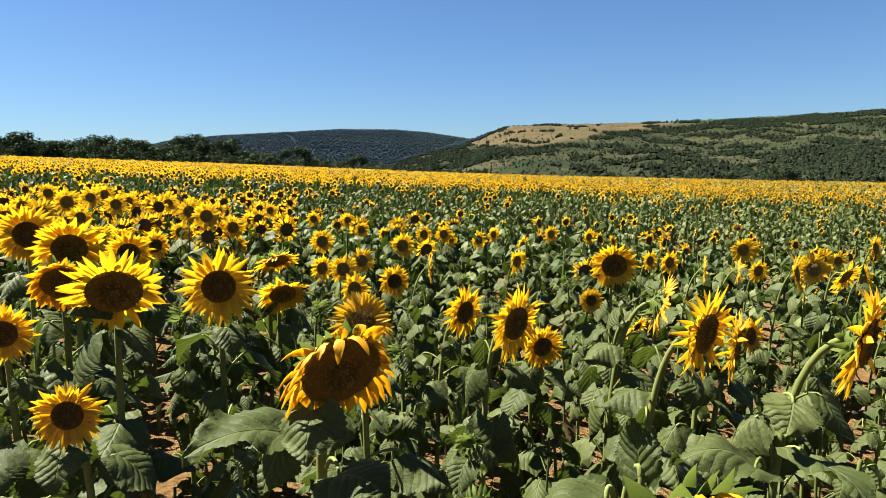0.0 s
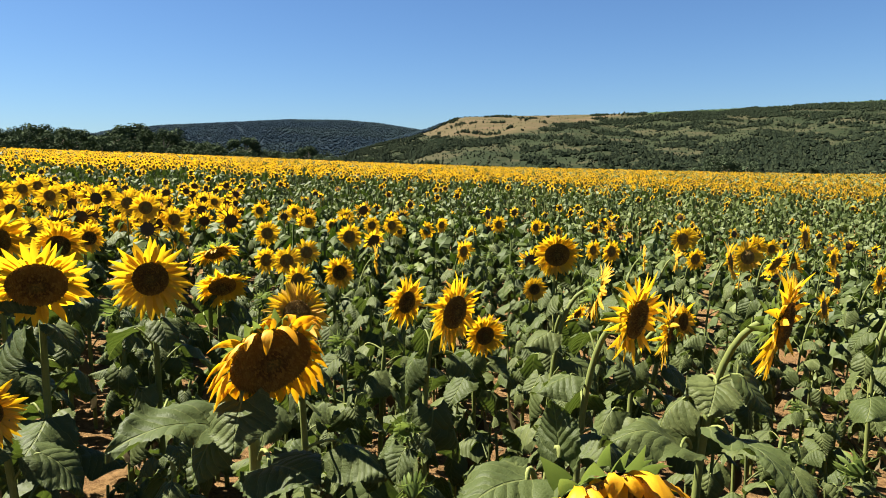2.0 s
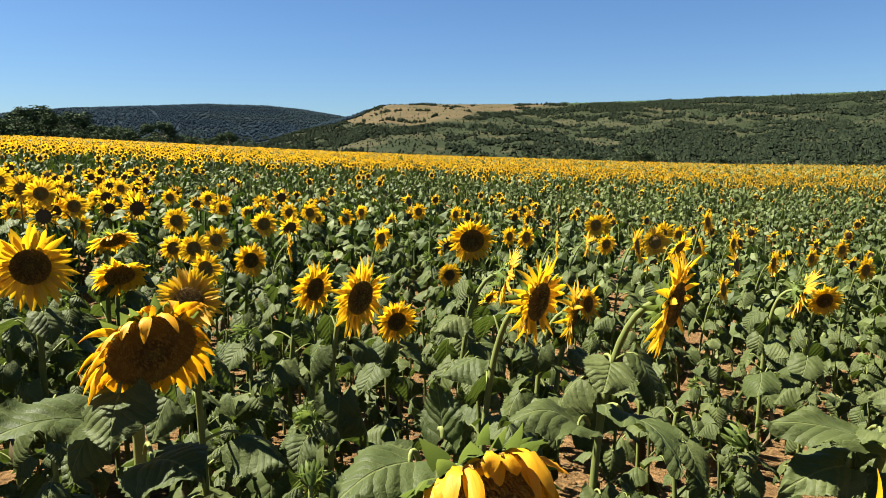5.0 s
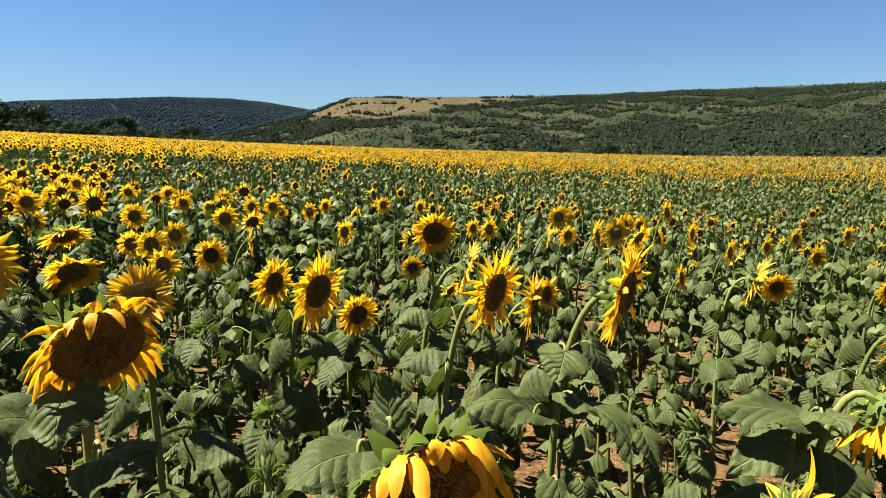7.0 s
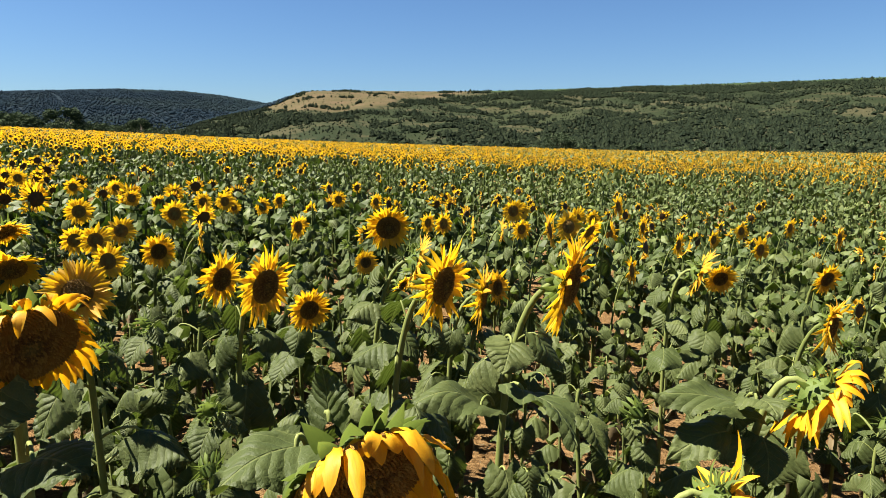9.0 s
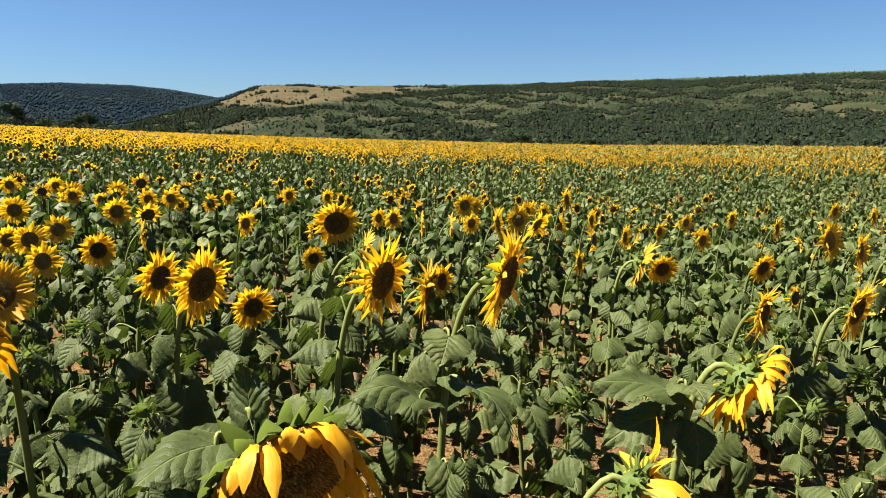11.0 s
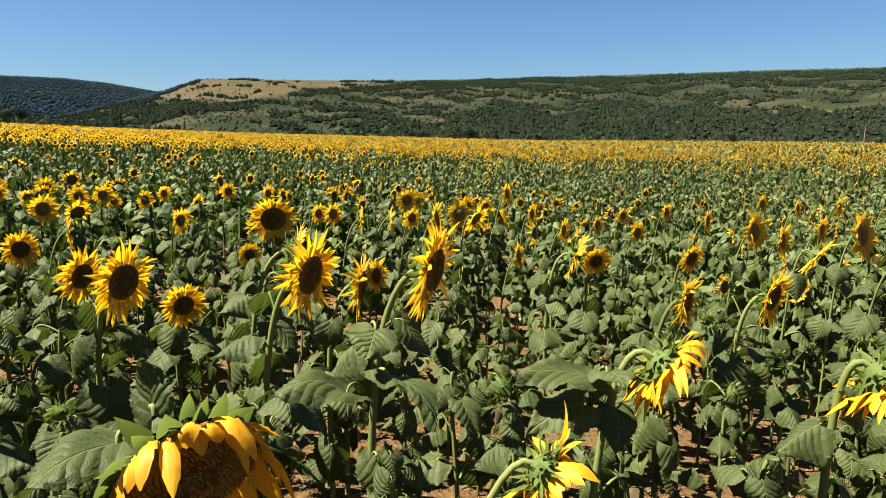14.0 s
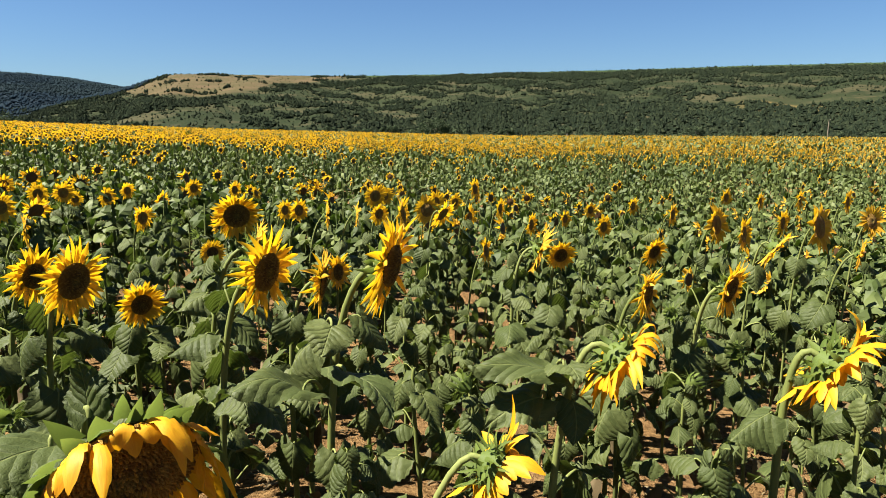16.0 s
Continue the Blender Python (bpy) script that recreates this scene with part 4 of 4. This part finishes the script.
def field_ring(name, r0, r1, per_m2, rng, tufts, petals, width, leafy, text, yellow=M_PETAL):
    x, y = scatter(r0, r1, per_m2, rng)
    far = np.array([np.min((STANDING[:, 0] - a) ** 2 + (STANDING[:, 1] - b) ** 2) for a, b in zip(x, y)]) > 0.02 if r0 < 12 else np.ones(len(x), bool)
    x, y = x[far], y[far]
    z = ground(x, y)
    tall = PLANT * rng.uniform(0.86, 1.0, len(x))
    bloom = np.array([blooming(a, b, rng) for a, b in zip(x, y)])
    V, F, W, at = [], [], [], 0

    def add(v, f, which):
        nonlocal at
        V.append(v), F.append(f + at), W.append(np.full(len(f), which))
        at += len(v)

    kind = rng.integers(0, len(tufts), len(x))
    for k, (tv, tf) in enumerate(tufts):
        pick = kind == k
        m = turn_z(rng.uniform(0, 6.28, pick.sum())) * (tall[pick] * leafy)[:, None, None]
        add(*spread(tv, tf, m, np.stack([x, y, z], 1)[pick]), 0)
    heads = [small_head(rng, petals, 0.52 if r0 < 26 else 0.47 if r0 < 60 else 0.38) for _ in range(4)]
    pick = np.where(bloom)[0]
    kind = rng.integers(0, 4, len(pick))
    for k in range(4):
        ids = pick[kind == k]
        m = head_turns(rng, len(ids), width)
        o = np.stack([x, y, z + tall + rng.normal(0.0, 0.05, len(x))], 1)[ids]
        (pv, pf), (dv, df) = heads[k]
        add(*spread(pv, pf, m, o), 1)
        add(*spread(dv, df, m, o), 2)
    ob = new(name, mesh_of(name, np.concatenate(V), np.concatenate(F), [M_LEAF2, yellow, M_DISC_FAR], np.concatenate(W), False))
    tagged(ob, text, "sunflower field", kind="stuff")


def low_growth():
    """Low leafy shoots in the shade between the single plants."""
    rng = np.random.default_rng(61)
    x, y = scatter(1.2, 6.0, 6.5, rng)
    free = (np.hypot(x - 0.2, y) > 1.25) & ((x < 0.7) | (rng.random(len(x)) < 0.22))
    x, y = x[free], y[free]
    shoots, uvs = [], []
    for _ in range(7):
        pieces, flat = [], []
        a = rng.uniform(0, 6.28)
        for i in range(5):
            v, f, which, uv = leaf_geometry(rng, 13, 4, 3, 3)
            a += 2.4
            m = np.array(Matrix.Rotation(a, 3, "Z")) * rng.uniform(0.10, 0.15)
            pieces.append((np.asarray(v) @ m.T + (0, 0, 0.14 + 0.09 * i), tris(f)))
            flat.append(uv)
        v, f = tube([(0, 0, 0), (0.01, 0, 0.3), (0, 0.01, 0.55)], (0.008, 0.007, 0.005), 4)
        pieces.append((v, tris(f)))
        flat.append(np.full((len(v), 2), 0.5))
        shoots.append(merge(pieces)), uvs.append(np.concatenate(flat))
    kind = rng.integers(0, 7, len(x))
    made, flat = [], []
    for k, (v, f) in enumerate(shoots):
        p = kind == k
        m = turn_z(rng.uniform(0, 6.28, p.sum())) * rng.uniform(0.8, 1.3, p.sum())[:, None, None]
        made.append(spread(v, f, m, np.stack([x, y, ground(x, y) - 0.01], 1)[p]))
        flat.append(np.tile(uvs[k], (p.sum(), 1)))
    ob = new("low_growth", mesh_of("low_growth", *merge(made), [M_LEAF], None, True, np.concatenate(flat)))
    tagged(ob, "low green sunflower shoots and hanging leaves between the stems", "leaves", kind="stuff")


low_growth()
M_DISC_FAR = green_material("seed_disc_far", (0.050, 0.026, 0.010), (0.080, 0.042, 0.014))
reach = nearby_plants()
rng1 = np.random.default_rng(8)
field_ring("sunflower_rows", reach - 0.5, 12, 6.5, rng1, [leaf_tuft(rng1, 12, 5, 3, True, 0.95) for _ in range(8)], 18, 0.26, 1.0, "rows of leafy green sunflowers, few in bloom")
field_ring("sunflower_rows", 12, 26, 4.6, rng1, [leaf_tuft(rng1, 10, 4, 2, True, 0.85) for _ in range(6)], 12, 0.26, 1.0, "rows of sunflowers, green in front and yellow behind")
field_ring("sunflower_rows", 26, 60, 2.5, rng1, [leaf_tuft(rng1, 8, 3, 2, False, 1.2) for _ in range(4)], 9, 0.27, 1.0, "far rows of yellow sunflowers in full bloom")
field_ring("sunflower_rows", 60, EDGE, 1.4, rng1, [leaf_tuft(rng1, 3, 3, 2, False, 2.0) for _ in range(3)], 8, 0.31, 1.0, "farthest yellow rows of the sunflower field")


def soil_clods():
    """Loose clods and dry crumbs of soil between the plants."""
    rng = np.random.default_rng(51)
    bm = bmesh.new()
    bmesh.ops.create_icosphere(bm, subdivisions=1, radius=1.0)
    V0 = np.array([v.co for v in bm.verts])
    F0 = np.array([[v.index for v in f.verts] for f in bm.faces])
    bm.free()
    O0 = np.array([(1, 0, 0), (0, 1, 0), (-1, 0, 0), (0, -1, 0), (0, 0, 1), (0, 0, -1)], float)
    G0 = np.array([(0, 1, 4), (1, 2, 4), (2, 3, 4), (3, 0, 4), (1, 0, 5), (2, 1, 5), (3, 2, 5), (0, 3, 5)])
    pieces = []
    for k in range(12):
        big = k < 4
        x, y = scatter(0.9, 5.5, 9 if big else 34, rng)
        s = rng.uniform(0.012, 0.030, len(x)) if big else rng.uniform(0.004, 0.013, len(x))
        base, faces = (V0, F0) if big else (O0, G0)
        V = base * rng.uniform(0.6, 1.25, (len(base), 1)) * (1, 1, 0.7)
        pieces.append(spread(V, faces, turn_z(rng.uniform(0, 6.28, len(x))) * s[:, None, None], np.stack([x, y, ground(x, y) + s * 0.25], 1)))
    ob = new("soil_clods", mesh_of("soil_clods", *merge(pieces), [M_SOIL], None, False))
    tagged(ob, "loose dry reddish clods lying on the soil", "clods", kind="stuff")


def dry_litter():
    """Dry shreds of stalk and leaf that lie about on the soil."""
    rng = np.random.default_rng(53)
    pieces = []
    for k in range(8):
        x, y = scatter(0.9, 5.0, 9, rng)
        u = np.linspace(-1, 1, 5)
        bend, wide = rng.uniform(-0.4, 0.4), rng.uniform(0.05, 0.35)
        mid = np.stack([u, bend * u * u, 0.25 * rng.uniform(0.2, 1.0) * (1 - u * u)], 1)
        edge = wide * np.sqrt(np.clip(1.02 - u * u, 0, 1))[:, None] * np.array([[0, 1, rng.uniform(-0.5, 0.5)]])
        V = np.concatenate([mid - edge, mid + edge])
        F = np.array([(i, i + 1, i + 6, i + 5) for i in range(4)])
        s = rng.uniform(0.012, 0.04, len(x))
        pieces.append(spread(V, tris(F), turn_z(rng.uniform(0, 6.28, len(x))) * s[:, None, None], np.stack([x, y, ground(x, y) + s * 0.2], 1)))
    ob = new("dry_litter", mesh_of("dry_litter", *merge(pieces), [M_DRY], None, True))
    tagged(ob, "dry straw-coloured shreds of leaves on the soil", "litter", kind="stuff")


dry_litter()
soil_clods()

# ---- trees ----


def blob(rng):
    """A small uneven lump of leaves, 1 in radius, standing on z = 0."""
    V = np.array([(1, 0, 0), (0, 1, 0), (-1, 0, 0), (0, -1, 0), (0, 0, 1.2), (0, 0, -0.8)]) * rng.uniform(0.75, 1.2, (6, 1)) + rng.uniform(-0.28, 0.28, (6, 3))
    V[:, 2] = V[:, 2] * rng.uniform(0.75, 1.3) + 0.6
    return V, np.array([(0, 1, 4), (1, 2, 4), (2, 3, 4), (3, 0, 4), (1, 0, 5), (2, 1, 5), (3, 2, 5), (0, 3, 5)])


def clump(rng, lumps):
    """A crown of several uneven lumps, about 1 in radius, standing on z = 0."""
    pieces = []
    for i in range(lumps):
        v, f = blob(rng)
        a, d = rng.uniform(0, 6.28), rng.uniform(0.1, 0.75) if i else 0.0
        pieces.append((v * (rng.uniform(0.4, 0.7) if lumps > 1 else 1.0) + (d * math.cos(a), d * math.sin(a), rng.uniform(0, 0.7) * (1 - d)), f))
    return merge(pieces)


def woods(name, x, y, size, rng, lumps, material, text, soft=False):
    crowns = [clump(rng, lumps) for _ in range(24)]
    kind = rng.integers(0, 24, len(x))
    z = ground(x, y)
    pieces = []
    for k, (v, f) in enumerate(crowns):
        p = kind == k
        m = turn_z(rng.uniform(0, 6.28, p.sum())) * size[p][:, None, None]
        pieces.append(spread(v, f, m, np.stack([x, y, z - size * 0.25], 1)[p]))
    ob = new(name, mesh_of(name, *merge(pieces), [material], None, soft))
    tagged(ob, text, "woodland", kind="stuff")


def patchy(x, y, scale, seed):
    return np.array([noise.fractal(Vector((a * scale, b * scale, seed)), 0.7, 2.0, 4) for a, b in zip(x, y)])


def hillside_woods():
    rng = np.random.default_rng(31)
    n = 82000
    r = np.sqrt(rng.uniform(235**2, 1010**2, n))
    az = rng.uniform(-12, 70, n)
    a = np.radians(az)
    x, y = r * np.sin(a), r * np.cos(a)
    p = patchy(az * 20.0, r * 1.3, 0.016, 3.0)
    q = r + patchy(x, y, 0.006, 9.0) * 45
    band_lo = np.interp(az, (11, 12.3, 13, 14.5, 18, 23.6, 28.4, 34, 48, 60), (740, 720, 620, 645, 690, 670, 640, 650, 640, 640))
    band_hi = np.interp(az, (11, 13.2, 15.9, 18.1, 23.6, 28, 34, 60), (760, 750, 765, 835, 915, 920, 900, 890))
    line_lo = np.interp(az, (-12, 1.5, 3, 5, 8.4, 9.5, 10.5), (440, 450, 470, 490, 540, 590, 615))
    line_hi = np.interp(az, (-12, 0.2, 3, 5, 8.4, 10.4, 11), (690, 690, 600, 560, 590, 628, 615))
    gold = (az > 0.5) & (az < 20) & (q > np.interp(az, *zip(*GOLD_FROM)))
    strip = (q > 495) & (q < 545) & (az > 49)
    need = np.full(n, 0.22)
    need = np.where((q < 505) & (az > 10), np.interp(az, (10, 20, 28, 60), (0.1, 0.1, -0.35, -0.4)), need)
    need = np.where(q < 400, np.interp(az, (-12, 16, 24, 60), (0.15, 0.15, -0.5, -0.6)), need)
    need = np.where((az < 10) & (q > 330) & (q < line_lo), np.interp(az, (-1, 2), (-0.1, 0.6)), need)
    need = np.where((q > band_lo) & (q < band_hi), 0.05, need)
    need = np.where((q > band_lo * 0.4 + band_hi * 0.6) & (q < band_hi), -0.75, need)
    need = np.where((q > line_lo) & (q < line_hi), -0.45, need)
    need = np.where(gold & (az > 3.5) & (az < 9) & (np.abs(q - 800) < 35), 0.36, np.where(gold, 0.52, need))
    need = np.where(strip, 0.9, need)
    need = np.where((az < 0.3 + 0.8 * np.sin(q * 0.03)) & (q > line_lo), -0.05, need)
    need = np.where((az > 2.2) & (az < 4.6) & (q > 880), -0.35, need)
    need = np.where((q > band_hi) & (az >= 20), 0.9, need)
    keep = (p > need) & (r < 985)
    size = rng.uniform(0.8, 2.1, n)
    a = keep & (r < 360) & (rng.random(n) < 0.6)
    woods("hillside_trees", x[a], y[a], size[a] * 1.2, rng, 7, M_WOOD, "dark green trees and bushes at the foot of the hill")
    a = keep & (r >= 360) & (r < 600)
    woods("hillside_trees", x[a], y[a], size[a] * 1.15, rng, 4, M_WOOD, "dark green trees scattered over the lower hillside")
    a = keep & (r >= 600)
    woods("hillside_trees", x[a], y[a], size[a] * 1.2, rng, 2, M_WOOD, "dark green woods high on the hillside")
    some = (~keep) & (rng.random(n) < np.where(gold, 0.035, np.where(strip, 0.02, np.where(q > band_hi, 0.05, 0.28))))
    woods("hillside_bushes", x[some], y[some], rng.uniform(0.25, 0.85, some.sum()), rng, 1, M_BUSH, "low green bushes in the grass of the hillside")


def crest_trees():
    rng = np.random.default_rng(33)
    az = np.concatenate([rng.uniform(19, 60, 130), rng.uniform(4.6, 9.5, 60)])
    r = rng.uniform(990, 1010, len(az))
    x, y = r * np.sin(np.radians(az)), r * np.cos(np.radians(az))
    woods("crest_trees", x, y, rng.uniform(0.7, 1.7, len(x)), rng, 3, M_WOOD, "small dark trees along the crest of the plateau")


def far_hill_forest():
    rng = np.random.default_rng(35)
    n = 34000
    r = np.sqrt(rng.uniform(900**2, 1765**2, n))
    az = rng.uniform(-36, 3.2, n)
    x, y = r * np.sin(np.radians(az)), r * np.cos(np.radians(az))
    p = patchy(x, y, 0.012, 5.0)
    track = np.abs(az + 13.6 + 0.0032 * (r - 1400)) < 0.10
    keep = ~(track & (r > 1250)) & ((p > -0.75) | (r > 1600))
    size = rng.uniform(1.0, 2.4, n) * (1 - 0.3 * (r > 1690))
    woods("far_forest", x[keep], y[keep], size[keep], rng, 1, M_HAZY_PINE, "dense forest on the distant hill, with haze blue in its colour", True)


def tree(rng, tall, wide):
    """A broad-leaved tree: a tapered trunk with limbs, and a crown of many small leaf clumps."""
    thing = new("tree")
    tagged(thing, "dark green broad-leaved tree at the edge of the field", "tree", "trees behind the field")
    pieces = [tube(bezier((0, 0, 0), (0.1, 0, tall * 0.3), (-0.1, 0.1, tall * 0.5), (0, 0, tall * 0.75), 7), np.linspace(0.25, 0.08, 7), 6)]
    tops = []
    for i in range(7):
        a, h = rng.uniform(0, 6.28), tall * rng.uniform(0.25, 0.6)
        e = np.array([math.cos(a) * wide * rng.uniform(0.25, 0.42), math.sin(a) * wide * rng.uniform(0.25, 0.42), h + tall * rng.uniform(0.1, 0.3)])
        pieces.append(tube(bezier((0, 0, h), e * (0.3, 0.3, 0) + (0, 0, h + 0.4), e * (0.7, 0.7, 1), e, 5), np.linspace(0.10, 0.03, 5), 5))
        tops.append(e)
    part("trunk", mesh_of("trunk", *merge(pieces), [M_BARK]), thing)
    n = 2400
    lobes = np.array(tops + [np.array([0, 0, tall * 0.82]), np.array([0, 0, tall * 0.5])] + [np.array([rng.normal(0, wide * 0.2), rng.normal(0, wide * 0.2), tall * rng.uniform(0.15, 0.8)]) for _ in range(8)])
    which = rng.integers(0, len(lobes), n)
    d = rng.normal(0, 1, (n, 3))
    d /= np.linalg.norm(d, axis=1)[:, None]
    c = lobes[which] + d * (wide * 0.17 * rng.uniform(0.6, 1.1, n)[:, None]) * (1, 1, 0.9)
    c[:, 2] = np.clip(c[:, 2], 0.2, tall)
    u = rng.normal(0, 1, (n, 3))
    u -= (u * d).sum(1)[:, None] * d * 0.7
    u /= np.linalg.norm(u, axis=1)[:, None]
    w = np.cross(d, u)
    s = rng.uniform(0.13, 0.30, n)[:, None]
    V = np.stack([c - u * s, c + w * s * 0.7 + d * 0.08, c + u * s, c - w * s * 0.7 + d * 0.08], 1).reshape(-1, 3)
    F = np.arange(4 * n).reshape(n, 4)
    part("crown", mesh_of("crown", V, F, [M_TREE], None, False), thing, None, "leafy dark green crown")
    return thing


def field_edge_trees():
    rng = np.random.default_rng(41)
    kinds = [tree(rng, t, w) for t, w in ((10, 8), (8.5, 8.5), (11, 7), (7, 8), (9, 9))]
    spots = []
    for az in np.concatenate([np.arange(-44, -14, 0.4), np.arange(-14, -3, 0.5), np.arange(-3, 64, 1.0)]):
        r = rng.uniform(205, 250)
        top = np.interp(az, (-46, -34, -29, -25, -24, -22, -20, -18.7, -15.6, -14, -12.9, -11.5, -7.7, -5.4, 0, 12, 30, 66), (0.055, 0.052, 0.051, 0.046, 0.044, 0.053, 0.046, 0.041, 0.032, 0.026, 0.033, 0.024, 0.021, 0.012, 0.003, -0.003, -0.006, -0.004))
        z = float(ground(r * math.sin(radians(az)), r * math.cos(radians(az))))
        spots.append((az, r, (1.73 + r * top - z) / 9.3 * rng.uniform(0.78, 1.05)))
    spots += [(25.0, 190, 0.9), (26.0, 186, 1.02), (27.2, 190, 0.92)]
    for i, (az, r, s) in enumerate(spots):
        x, y = r * math.sin(radians(az)), r * math.cos(radians(az))
        m = Matrix.Translation((x, y, float(ground(x, y)) - 0.3)) @ Matrix.Rotation(rng.uniform(0, 6.28), 4, "Z") @ Matrix.Diagonal((s * 1.25, s * 1.25, s, 1))
        copy_thing(kinds[i % 5], m)
    for k in kinds:
        for o in (*k.children_recursive, k):
            bpy.data.objects.remove(o)


def pole():
    """A wooden power pole with a bent arm at the field's end."""
    r, az = 165.0, radians(56.2)
    x, y = r * math.sin(az), r * math.cos(az)
    z = float(ground(x, y))
    thing = new("power_pole")
    thing.location = (x, y, z)
    tagged(thing, "thin grey power pole beside the field", "pole")
    part("post", mesh_of("post", *tube([(0, 0, 0), (0, 0, 3.5), (0, 0, 7.2)], (0.13, 0.12, 0.10), 8), [M_BARK]), thing)
    part("arm", mesh_of("arm", *tube([(-0.5, 0, 7.3), (0, 0, 7.0), (0.5, 0, 7.3)], (0.06, 0.07, 0.06), 6), [M_BARK]), thing)


hillside_woods()
crest_trees()
far_hill_forest()
field_edge_trees()
pole()
